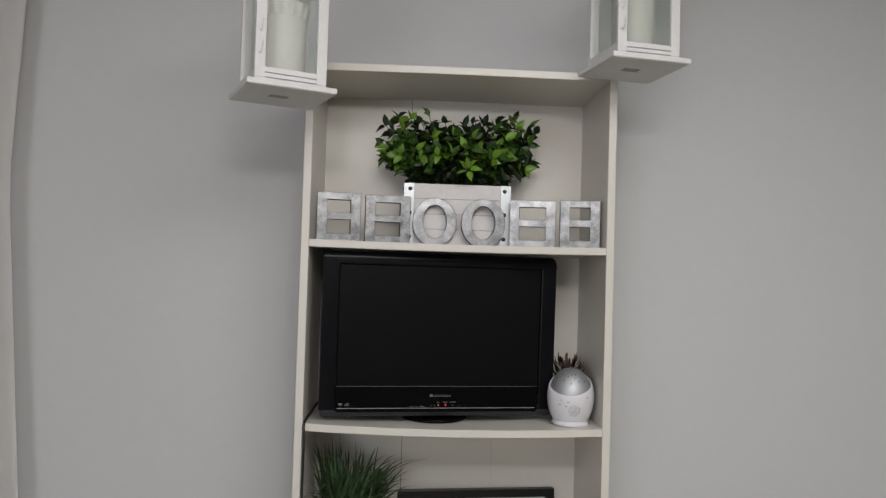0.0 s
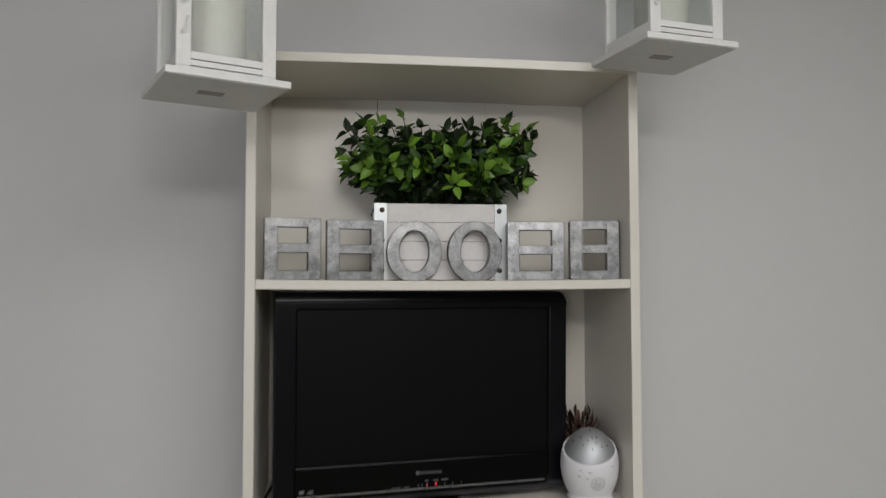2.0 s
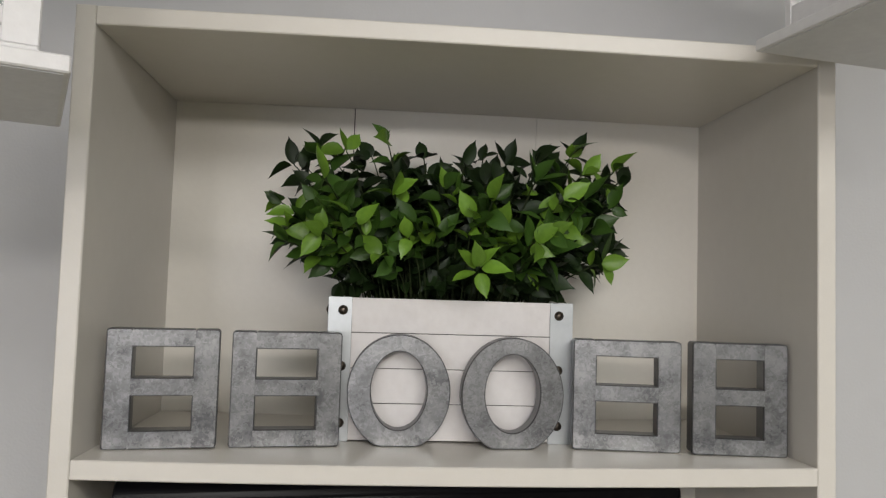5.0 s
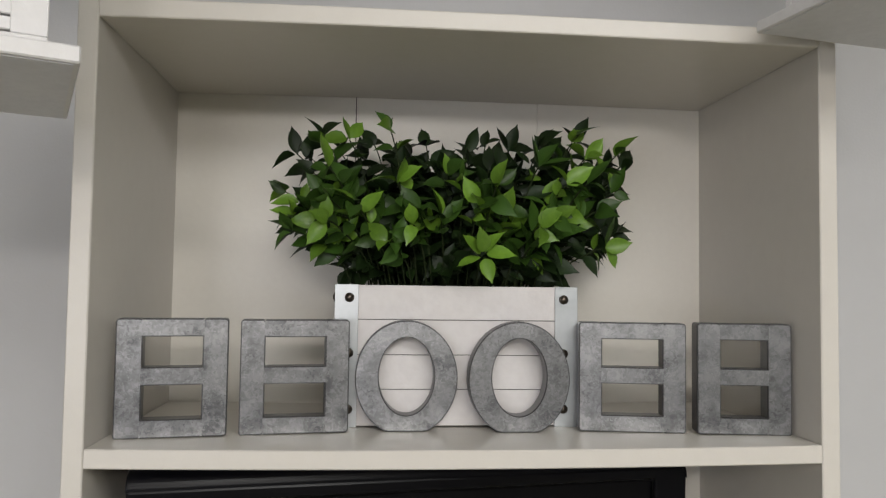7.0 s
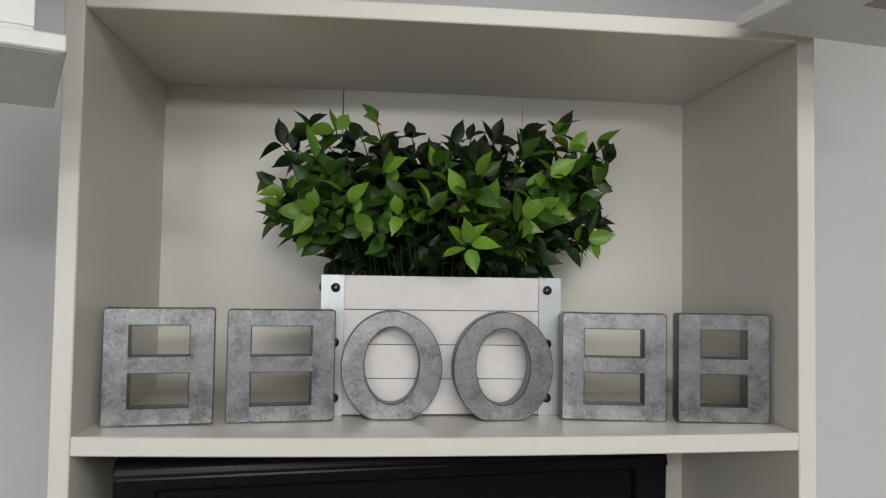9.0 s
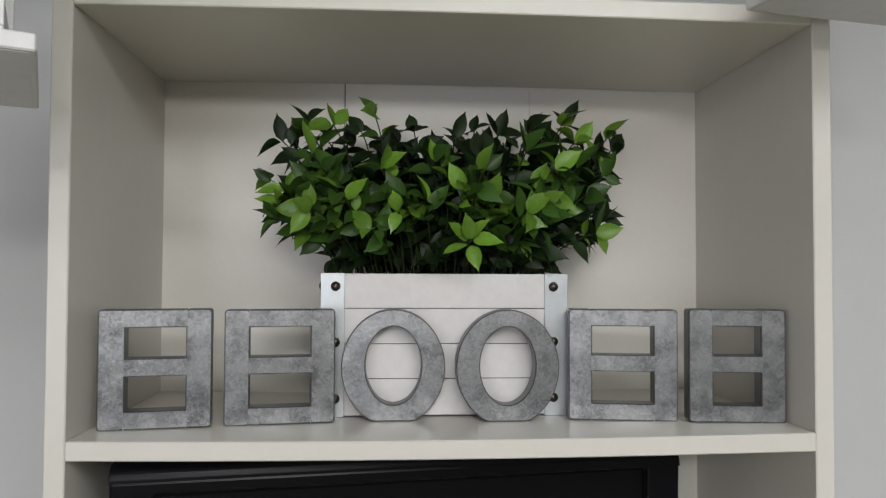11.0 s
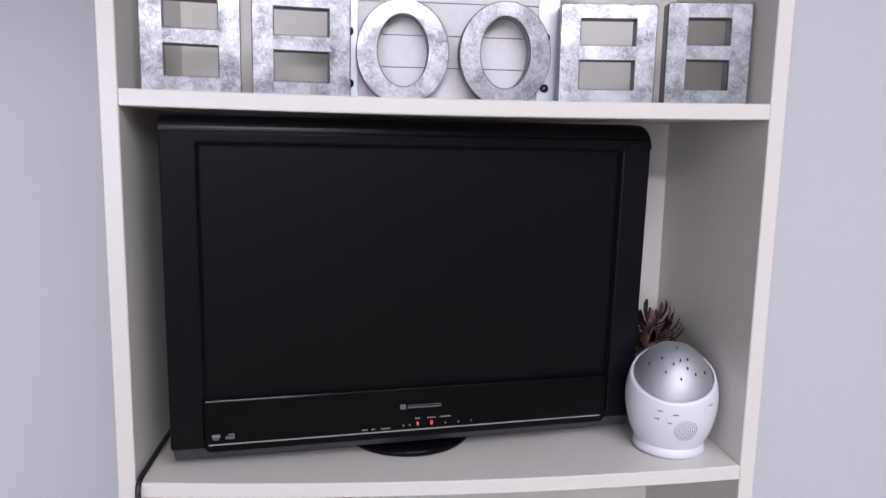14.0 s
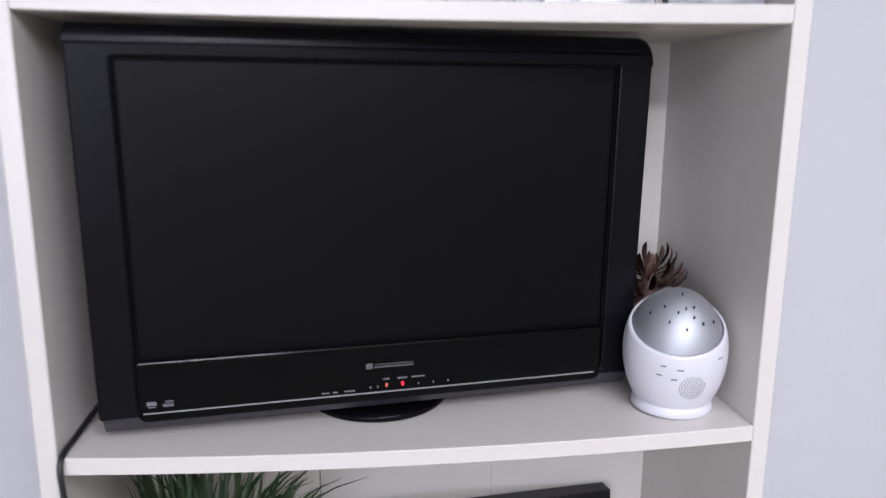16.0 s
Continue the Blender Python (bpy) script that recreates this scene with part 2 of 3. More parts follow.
# ---- mesh tools ----
def box(x0, x1, y0, y1, z0, z1, bevel=0.0, segments=1):
    bm = bmesh.new()
    bmesh.ops.create_cube(bm, size=1, matrix=Matrix.Translation(((x0 + x1) / 2, (y0 + y1) / 2, (z0 + z1) / 2)) @ Matrix.Diagonal((x1 - x0, y1 - y0, z1 - z0, 1)))
    if bevel:
        bmesh.ops.bevel(bm, geom=bm.edges[:], offset=bevel, segments=segments, affect="EDGES", profile=0.5)
    return bm


def merge(*bms):
    """One bmesh out of several."""
    out = bmesh.new()
    for b in bms:
        me = bpy.data.meshes.new("piece")
        b.to_mesh(me)
        b.free()
        out.from_mesh(me)
        bpy.data.meshes.remove(me)
    return out


def lathe(profile, segments=40, ripple=0.0, waves=0):
    """Turned shape about z from (radius, z) pairs."""
    bm = bmesh.new()
    rings = []
    for r, z in profile:
        if r < 1e-6:
            rings.append([bm.verts.new((0, 0, z))])
        else:
            ring = []
            for i in range(segments):
                a = 2 * math.pi * i / segments
                rr = r * (1 + ripple * math.sin(waves * a))
                ring.append(bm.verts.new((rr * math.cos(a), rr * math.sin(a), z)))
            rings.append(ring)
    for a, b in zip(rings, rings[1:]):
        for i in range(segments):
            j = (i + 1) % segments
            if len(a) == 1 and len(b) > 1:
                bm.faces.new((a[0], b[j], b[i]))
            elif len(b) == 1 and len(a) > 1:
                bm.faces.new((a[i], a[j], b[0]))
            elif len(a) > 1:
                bm.faces.new((a[i], a[j], b[j], b[i]))
    bmesh.ops.recalc_face_normals(bm, faces=bm.faces[:])
    return bm


def slab(outline, y0, y1, holes=(), bevel=0.0):
    """A plate in the xz plane between y0 (front) and y1; holes are outlines with as many points as the outer one."""
    bm = bmesh.new()
    if not holes:
        front = [bm.verts.new((x, y0, z)) for x, z in outline]
        back = [bm.verts.new((x, y1, z)) for x, z in outline]
        bm.faces.new(front)
        bm.faces.new(back[::-1])
        loops = [(front, back)]
    else:
        loops = []
        for line in (outline, holes[0]):
            loops.append(([bm.verts.new((x, y0, z)) for x, z in line], [bm.verts.new((x, y1, z)) for x, z in line]))
        n = len(outline)
        for k in range(n):
            j = (k + 1) % n
            for s in (0, 1):
                bm.faces.new((loops[0][s][k], loops[0][s][j], loops[1][s][j], loops[1][s][k]))
    for front, back in loops:
        for k in range(len(front)):
            j = (k + 1) % len(front)
            bm.faces.new((front[k], back[k], back[j], front[j]))
    bmesh.ops.recalc_face_normals(bm, faces=bm.faces[:])
    if bevel:
        sharp = [e for e in bm.edges if len(e.link_faces) == 2 and e.calc_face_angle(0) > 0.9 and abs(e.verts[0].co.y - e.verts[1].co.y) < 1e-6]
        bmesh.ops.bevel(bm, geom=sharp, offset=bevel, segments=2, affect="EDGES", profile=0.5)
    return bm


def rounded(x0, x1, z0, z1, r, steps=6):
    """Outline of a rectangle with rounded corners; r is one radius or four (lower left, lower right, upper right, upper left)."""
    r = r if isinstance(r, tuple) else (r,) * 4
    pts = []
    for (cx, cz, a0), q in zip(((x0, z0, 180), (x1, z0, 270), (x1, z1, 0), (x0, z1, 90)), r):
        ox, oz = cx + (q if cx == x0 else -q), cz + (q if cz == z0 else -q)
        for i in range(steps + 1):
            a = radians(a0 + 90 * i / steps)
            pts.append((ox + q * math.cos(a), oz + q * math.sin(a)))
    return pts


def ellipse(cx, cz, a, b, n=56):
    return [(cx + a * math.cos(2 * math.pi * i / n), cz + b * math.sin(2 * math.pi * i / n)) for i in range(n)]


def tube(points, radius, sides=8):
    """A round cable or wire through the points, smoothed."""
    pts = [Vector(p) for p in points]
    path = []
    for i in range(len(pts) - 1):
        p0, p1, p2, p3 = pts[max(i - 1, 0)], pts[i], pts[i + 1], pts[min(i + 2, len(pts) - 1)]
        for k in range(6):
            u = k / 6
            path.append(0.5 * (2 * p1 + (p2 - p0) * u + (2 * p0 - 5 * p1 + 4 * p2 - p3) * u * u + (3 * p1 - p0 - 3 * p2 + p3) * u ** 3))
    path.append(pts[-1])
    bm = bmesh.new()
    rings = []
    for i, p in enumerate(path):
        d = (path[min(i + 1, len(path) - 1)] - path[max(i - 1, 0)]).normalized()
        side = d.orthogonal().normalized() if not rings else (last - d * last.dot(d)).normalized()
        last, up = side, d.cross(side)
        rings.append([bm.verts.new(p + radius * (side * math.cos(2 * math.pi * k / sides) + up * math.sin(2 * math.pi * k / sides))) for k in range(sides)])
    for a, b in zip(rings, rings[1:]):
        for k in range(sides):
            bm.faces.new((a[k], a[(k + 1) % sides], b[(k + 1) % sides], b[k]))
    bm.faces.new(rings[0][::-1])
    bm.faces.new(rings[-1])
    return bm


def part(name, bm, mat, parent=None, label="", smooth=False, at=None):
    me = bpy.data.meshes.new(name)
    bm.to_mesh(me)
    bm.free()
    me.materials.append(mat)
    if smooth:
        me.polygons.foreach_set("use_smooth", [True] * len(me.polygons))
    ob = new(name, me)
    ob.parent = parent
    if at is not None:
        ob.matrix_local = at
    return tagged(ob, label) if label else ob


def thing(name, m, label, category, group=""):
    ob = new(name)
    ob.empty_display_size = 0.05
    ob.matrix_world = m
    return tagged(ob, label, category, group)


def piece(name, me, m, parent):
    """One more object on a shared mesh."""
    ob = new(name, me)
    ob.parent = parent
    ob.matrix_local = m
    return ob


def mesh_of(name, bm, mat, smooth=False):
    me = bpy.data.meshes.new(name)
    bm.to_mesh(me)
    bm.free()
    me.materials.append(mat)
    if smooth:
        me.polygons.foreach_set("use_smooth", [True] * len(me.polygons))
    return me


def structure(name, bm, mat, label):
    return tagged(part(name, bm, mat), label, name.split("_")[0], kind="structure")


# ---- the room ----
X0, X1, Y0, Y1, ROOM_H = -2.5, 2.6, -4.4, 0.315, 2.44
structure("floor", box(X0 - 0.1, X1 + 0.1, Y0 - 0.1, Y1 + 0.1, -0.05, 0), BOUNCE_FLOOR, "plain tan floor out of view, toned for bounced light")
structure("ceiling", box(X0 - 0.1, X1 + 0.1, Y0 - 0.1, Y1 + 0.1, ROOM_H, ROOM_H + 0.05), CEIL, "plain white painted ceiling")
structure("wall_north", box(X0 - 0.1, X1 + 0.1, Y1, Y1 + 0.1, 0, ROOM_H), WALL, "light grey painted wall behind the bookcase")
structure("wall_east", box(X1, X1 + 0.1, Y0, Y1, 0, ROOM_H), WALL, "light grey painted side wall")
structure("wall_west", box(X0 - 0.1, X0, Y0, Y1, 0, ROOM_H), WALL, "light grey painted side wall beyond the curtain")
# unseen window, added as an opening for the daylight fill
WX0, WX1, WZ0, WZ1 = -2.4, -1.0, 0.75, 2.1
structure("wall_south", merge(box(X0 - 0.1, WX0, Y0 - 0.1, Y0, 0, ROOM_H), box(WX1, X1 + 0.1, Y0 - 0.1, Y0, 0, ROOM_H),
                              box(WX0, WX1, Y0 - 0.1, Y0, 0, WZ0), box(WX0, WX1, Y0 - 0.1, Y0, WZ1, ROOM_H)), WALL, "light grey painted wall with the added window opening")
win = tagged(thing("fill_window", pose(0, Y0 - 0.06, 0), "unseen white framed window added behind for fill light", "window"), kind="structure")
part("window_frame", merge(box(WX0, WX0 + 0.05, -0.02, 0.02, WZ0, WZ1), box(WX1 - 0.05, WX1, -0.02, 0.02, WZ0, WZ1),
                           box(WX0 + 0.05, WX1 - 0.05, -0.02, 0.02, WZ0, WZ0 + 0.05), box(WX0 + 0.05, WX1 - 0.05, -0.02, 0.02, WZ1 - 0.05, WZ1)), TRIM, win)
pane = part("pane", box(WX0 + 0.05, WX1 - 0.05, -0.003, 0.003, WZ0 + 0.05, WZ1 - 0.05), GLASS, win)
pane.visible_shadow = False
structure("baseboard", box(X0, X1, Y1 - 0.014, Y1, 0, 0.09, 0.003), TRIM, "white painted baseboard")

# curtain on the bookcase wall, its leading edge towards the bookcase
cbm = bmesh.new()
NF, NZ = 48, 18
grid = []
for k in range(NZ + 1):
    v = k / NZ
    z = 0.03 + (2.27 - 0.03) * v
    edge = -1.203 + (0.074 * (1.6 - z) if z < 1.6 else 0.048 * (z - 1.6))
    row = []
    for i in range(NF + 1):
        u = i / NF
        fold = math.cos(u * 21 - 0.7 + 0.35 * math.sin(4 * v))
        row.append(cbm.verts.new((edge - 0.30 * u + 0.006 * fold, 0.245 - 0.009 * fold * (1.05 - 0.35 * v), z)))
    grid.append(row)
for a, b in zip(grid, grid[1:]):
    for i in range(NF):
        cbm.faces.new((a[i], a[i + 1], b[i + 1], b[i]))
bmesh.ops.solidify(cbm, geom=cbm.faces[:], thickness=0.003)
curtain = thing("curtain", pose(0, 0, 0), "long white cloth curtain hanging in soft folds", "curtain")
part("cloth", cbm, CURTAIN, curtain, smooth=True)
part("rod", tube([(-1.12, 0.245, 2.275), (-1.7, 0.245, 2.275), (-2.4, 0.245, 2.275)], 0.012), TRIM, curtain)
part("bracket", box(-1.18, -1.165, 0.235, 0.316, 2.262, 2.29, 0.003), TRIM, curtain)

# ---- the bookcase ----
W, T, D = 0.3625, 0.0195, 0.29      # half clear width, board thickness, depth
TOP = 1.867                         # underside of the top board
SHELF_B, SHELF_C, SHELF_D, SHELF_E = 1.455, 1.013, 0.572, 0.13
case = thing("bookcase", pose(0, 0, 0), "tall cream white laminate bookcase against the grey wall", "bookcase")
for s in (-1, 1):
    x0, x1 = sorted((s * W, s * (W + T)))
    part("side_panel", box(x0, x1, 0, D + 0.012, 0, TOP + 0.018, 0.0012), LAMINATE, case)


def shelf_board(z, sag):
    """A board whose middle hangs lower than its ends by sag."""
    bm = bmesh.new()
    n, th = 24, 0.0185
    rows = []
    for i in range(n + 1):
        x = -W + 0.0008 + (2 * W - 0.0016) * i / n
        d = sag * (1 - (x / W) ** 2)
        rows.append([bm.verts.new((x, y, zz - d)) for y, zz in ((0.0012, z), (0, z - 0.0012), (0, z - th + 0.0012), (0.0012, z - th), (D - 0.002, z - th), (D - 0.002, z))])
    for a, b in zip(rows, rows[1:]):
        for k in range(6):
            bm.faces.new((a[k], a[(k + 1) % 6], b[(k + 1) % 6], b[k]))
    bm.faces.new(rows[0][::-1])
    bm.faces.new(rows[-1])
    bmesh.ops.recalc_face_normals(bm, faces=bm.faces[:])
    return bm


SAG_C = 0.009
# the top board arches up a little, shaped to fit the camera's view
part("top_board", shelf_board(TOP + 0.0175, -0.002), LAMINATE, case)
for z, sag in ((SHELF_B, 0.003), (SHELF_C, SAG_C), (SHELF_D, 0.003), (SHELF_E, 0.0)):
    part("shelf", shelf_board(z, sag), LAMINATE, case)
for x0, x1 in ((-W, -0.1252), (-0.1238, 0.1272), (0.1278, W)):
    part("back_panel", box(x0, x1, D, D + 0.004, 0.05, TOP + 0.016), BACKING, case)
part("back_seam", box(-W, W, D + 0.0045, D + 0.0075, 0.05, TOP + 0.016), JOINT, case, "dark joints between the backing boards")
part("kick_board", box(-W, W, 0.02, 0.036, 0, SHELF_E - 0.0185), LAMINATE, case)

# ---- television ----
TVM = pose(-0.0375, 0.065, SHELF_C - SAG_C + 0.0005, 0, 0, 8.1)
tv = thing("television", TVM, "black flat television switched off, angled on the shelf", "television")
B0 = 0.0235                         # lower edge of the housing over the shelf
TW, TH = 0.294, 0.401
LEAN = Matrix.Translation((0, 0, B0)) @ pose(0, 0, 0, 1.6) @ Matrix.Translation((0, 0, -B0))
ROLL = 0.017
part("housing", slab(rounded(-TW, TW + 0.006, B0 + 0.0105, B0 + TH - ROLL, (0.004, 0.004, 0.004, 0.003)), 0.0, 0.05, (rounded(-0.2545, 0.2610, B0 + 0.02, B0 + 0.3705, 0.003),), 0.0028), TV_BLACK, tv, at=LEAN)
# the front rolls over into the top, and falls off at one rounded corner
roll_bm = bmesh.new()
right, rad, strip = TW + 0.006, 0.013, []
stations = [-TW, -TW + 0.0015, 0.0] + [right - rad + rad * math.sin(radians(9 * k)) for k in range(11)]
for k, x in enumerate(stations):
    top = B0 + TH - (0.0012 if k == 0 else 0) - (rad - math.sqrt(max(0.0, rad * rad - max(0.0, x - right + rad) ** 2)))
    row = [(-0.0006 + ROLL * (1 - math.cos(radians(9 * q))), top - ROLL + ROLL * math.sin(radians(9 * q))) for q in range(11)] + [(0.05, top), (0.05, top - ROLL)]
    strip.append([roll_bm.verts.new((x, y, z)) for y, z in row])
for a, b in zip(strip, strip[1:]):
    for q in range(len(a)):
        roll_bm.faces.new((a[q], b[q], b[(q + 1) % len(a)], a[(q + 1) % len(a)]))
roll_bm.faces.new(strip[0])
roll_bm.faces.new(strip[-1][::-1])
bmesh.ops.recalc_face_normals(roll_bm, faces=roll_bm.faces[:])
part("top_edge", roll_bm, TV_BLACK, tv, at=LEAN)
part("back_cover", slab(rounded(-0.25, 0.25, B0 + 0.03, B0 + TH - 0.03, 0.03), 0.05, 0.10, bevel=0.02), TV_BLACK, tv, at=LEAN)
part("screen", slab(rounded(-0.262, 0.266, B0 + 0.06, B0 + 0.376, 0.003), 0.006, 0.012), TV_SCREEN, tv, "matte dark unlit screen", at=LEAN)
part("screen_rim", slab(rounded(-0.2543, 0.2608, B0 + 0.05, B0 + 0.3703, 0.003), 0.003, 0.006, (rounded(-0.2522, 0.2585, B0 + 0.055, B0 + 0.3682, 0.003),)), TV_GLOSS, tv, at=LEAN)
lip = bmesh.new()
prof = ((0.0005, 0.0135), (0.0005, 0.0085), (0.010, -0.0045), (0.03, -0.0045), (0.03, 0.0135))
ends = [[lip.verts.new((x, y, B0 + z)) for y, z in prof] for x in (-TW + 0.004, TW + 0.002)]
for k in range(5):
    lip.faces.new((ends[0][k], ends[0][(k + 1) % 5], ends[1][(k + 1) % 5], ends[1][k]))
lip.faces.new(ends[0][::-1])
lip.faces.new(ends[1])
bmesh.ops.recalc_face_normals(lip, faces=lip.faces[:])
part("lower_lip", lip, TV_LIP_SHEEN, tv, "slanted black lower lip, greyed for the shelf's reflection", at=LEAN)
fascia = part("fascia", slab(rounded(-0.2555, 0.258, B0 + 0.007, B0 + 0.0725, (0.008, 0.008, 0.003, 0.003)), -0.0035, 0.0055, bevel=0.0022), TV_GLOSS, tv, "gloss black lower fascia", at=LEAN)
part("trim_line", box(-0.251, 0.250, -0.0042, -0.0034, B0 + 0.0163, B0 + 0.0178), SILVER_PRINT, fascia, "thin silver line")
part("maker_mark", merge(box(-0.022, -0.0145, -0.0041, -0.0034, B0 + 0.0450, B0 + 0.0515),
                         box(-0.0125, 0.031, -0.0041, -0.0034, B0 + 0.0458, B0 + 0.0476), box(-0.0125, 0.031, -0.0041, -0.0034, B0 + 0.0492, B0 + 0.0500)), DIM_PRINT, fascia, "small grey mark")
part("badge", merge(box(-0.2470, -0.2375, -0.0041, -0.0034, B0 + 0.0255, B0 + 0.0297), box(-0.2458, -0.2387, -0.0041, -0.0034, B0 + 0.0232, B0 + 0.0244)), GREY_PRINT, fascia)
part("badge", merge(box(-0.2318, -0.2210, -0.0041, -0.0034, B0 + 0.0232, B0 + 0.0268), box(-0.2292, -0.2210, -0.0041, -0.0034, B0 + 0.0278, B0 + 0.0300)), DIM_PRINT, fascia)
part("indicator", slab(rounded(0.0172, 0.0202, B0 + 0.0225, B0 + 0.0275, 0.0008), -0.0048, -0.0034), LED_RED, fascia, "lit red indicator")
part("indicator", slab(rounded(-0.0005, 0.0020, B0 + 0.0225, B0 + 0.0270, 0.0008), -0.0046, -0.0034), LED_DIM, fascia, "dim amber indicator")
for x in (0.036, 0.053, 0.070, -0.018, -0.010):
    part("indicator", box(x, x + 0.0018, -0.0041, -0.0034, B0 + 0.0222, B0 + 0.0245), GREY_PRINT, fascia)
for x0, x1, z in ((-0.003, 0.004, 0.031), (0.013, 0.024, 0.031), (0.029, 0.044, 0.031), (-0.046, -0.034, 0.0205), (-0.070, -0.062, 0.0205), (-0.058, -0.053, 0.0205)):
    part("marking", box(x0, x1, -0.0040, -0.0034, B0 + z, B0 + z + 0.0016), GREY_PRINT, fascia)
part("stand_neck", box(-0.06, 0.06, 0.035, 0.06, 0.008, B0 + 0.05, 0.004), TV_BLACK, tv)
sb = lathe([(0, 0.0), (0.081, 0.0), (0.0845, 0.003), (0.0835, 0.008), (0.075, 0.0115), (0.05, 0.014), (0, 0.0145)], 64)
bmesh.ops.transform(sb, matrix=Matrix.Translation((0.006, 0.085, 0)), verts=sb.verts[:])
part("stand_base", sb, TV_GLOSS, tv, "oval gloss black foot", smooth=True)

cable = thing("power_cable", pose(0, 0, 0), "black power cable drooping over the shelf edge", "cable")
zc = SHELF_C
part("cord", tube([(-0.30, 0.17, zc + 0.05), (-0.335, 0.13, zc + 0.035), (-0.352, 0.08, zc + 0.014), (-0.3575, 0.035, zc + 0.0045), (-0.3585, 0.006, zc + 0.002), (-0.3585, -0.006, zc - 0.010),
                   (-0.3570, -0.0065, zc - 0.05), (-0.3580, -0.004, zc - 0.16), (-0.356, -0.004, zc - 0.30), (-0.357, 0.01, zc - 0.42), (-0.34, 0.05, SHELF_D + 0.004)], 0.0032), RUBBER, cable, smooth=True)


# ---- planter with leafy plant ----
PX, PY0, PY1, PZ, PH = 0.138, 0.116, 0.236, SHELF_B - 0.0025, 0.1602
box_planter = thing("planter_box", pose(0, 0, PZ), "whitewashed wooden planter box with zinc corner straps", "planter")
JOINTS = (0.0015, 0.0424, 0.0812, 0.1207, 0.1600)
for z0, z1 in zip(JOINTS, JOINTS[1:]):
    part("board", box(-PX + 0.002, PX - 0.002, PY0 + 0.0015, PY0 + 0.011, z0, z1 - 0.0008, 0.0005), WHITEWASH, box_planter)
    part("board", box(-PX + 0.002, PX - 0.002, PY1 - 0.011, PY1 - 0.0015, z0, z1 - 0.0008, 0.0005), WHITEWASH, box_planter)
    for s in (-1, 1):
        x0, x1 = sorted((s * (PX - 0.0025), s * (PX - 0.011)))
        part("board", box(x0, x1, PY0 + 0.011, PY1 - 0.011, z0, z1 - 0.0008, 0.0005), WHITEWASH, box_planter)
part("lining", box(-PX + 0.012, PX - 0.012, PY0 + 0.0117, PY1 - 0.0117, 0, PH - 0.006), MOSS, box_planter, "dark planter filling")
part("backing", box(-PX + 0.0135, PX - 0.0135, PY0 + 0.0035, PY0 + 0.0112, 0.001, PH - 0.004), JOINT, box_planter)
rm = bmesh.new()
bmesh.ops.create_uvsphere(rm, u_segments=12, v_segments=8, radius=0.0042, matrix=Matrix.Diagonal((1, 0.6, 1, 1)))
ring = lathe([(0.0030, 0.0), (0.0054, 0.0), (0.0054, 0.0008), (0.0030, 0.0008)], 16)
bmesh.ops.transform(ring, matrix=pose(0, 0, 0, 90), verts=ring.verts[:])
rivet_mesh = mesh_of("rivet", merge(rm, ring), RIVET, True)
for s in (-1, 1):
    for y0, back in ((PY0 - 0.0004, False), (PY1 - 0.0006, True)):
        xa, xb = sorted((s * (PX + 0.001), s * (PX - 0.0255)))
        ya, yb = (y0, y0 + 0.0013)
        xs0, xs1 = sorted((s * (PX + 0.001), s * (PX - 0.0003)))
        ys0, ys1 = (PY0 + 0.0009, PY0 + 0.026) if not back else (PY1 - 0.026, PY1 - 0.0006)
        strap = part("corner_strap", merge(box(xa, xb, ya, yb, 0, PH - 0.0005, 0.0003), box(xs0, xs1, ys0, ys1, 0, PH - 0.0005, 0.0003)), STRAP, box_planter, "pale zinc corner strap")
        for z in (0.0205, 0.083, 0.1450):
            if not back:
                piece("rivet", rivet_mesh, pose(s * (PX - 0.0155), PY0 - 0.0008, z), strap)
            ym = (ys0 + ys1) / 2
            piece("rivet", rivet_mesh, pose(s * (PX + 0.0015), ym, z, 0, 0, s * 90), strap)


def leaf_bm(length, width, fold, droop):
    """A pointed leaf along +y with its face up, folded along the rib and drooping to the tip."""
    bm = bmesh.new()
    steps = ((0.0, 0.09), (0.08, 0.45), (0.20, 0.84), (0.38, 1.0), (0.56, 0.93), (0.74, 0.62), (0.88, 0.2), (1.0, 0.0))
    rib, lo, hi = [], [], []
    for u, w in steps:
        z = -droop * length * u * u
        rib.append(bm.verts.new((0, u * length, z)))
        if w:
            h = w * width / 2
            lo.append(bm.verts.new((-h, u * length, z + fold * h * (1.15 - 0.5 * u))))
            hi.append(bm.verts.new((h, u * length, z + fold * h * (1.15 - 0.5 * u))))
    for i in range(len(lo) - 1):
        bm.faces.new((rib[i], rib[i + 1], lo[i + 1], lo[i]))
        bm.faces.new((rib[i + 1], rib[i], hi[i], hi[i + 1]))
    bm.faces.new((rib[-2], rib[-1], lo[-1]))
    bm.faces.new((rib[-1], rib[-2], hi[-1]))
    return bm


def aim(p, d, roll):
    """The pose of a leaf at p that grows along d, its face turned up and then by roll degrees."""
    d = d.normalized()
    up = Vector((0, -0.75, 0.8))
    up = (up - d * up.dot(d))
    up = up.normalized() if up.length > 1e-3 else d.orthogonal().normalized()
    side = d.cross(up)
    return Matrix(((side.x, d.x, up.x, p.x), (side.y, d.y, up.y, p.y), (side.z, d.z, up.z, p.z), (0, 0, 0, 1))) @ pose(0, 0, 0, 0, roll, 0)


rnd = random.Random(7)
plant = thing("leafy_plant", pose(0, 0, PZ + PH - 0.006), "artificial bushy green plant filling the planter box", "plant")
leaves, stem_list = [], []


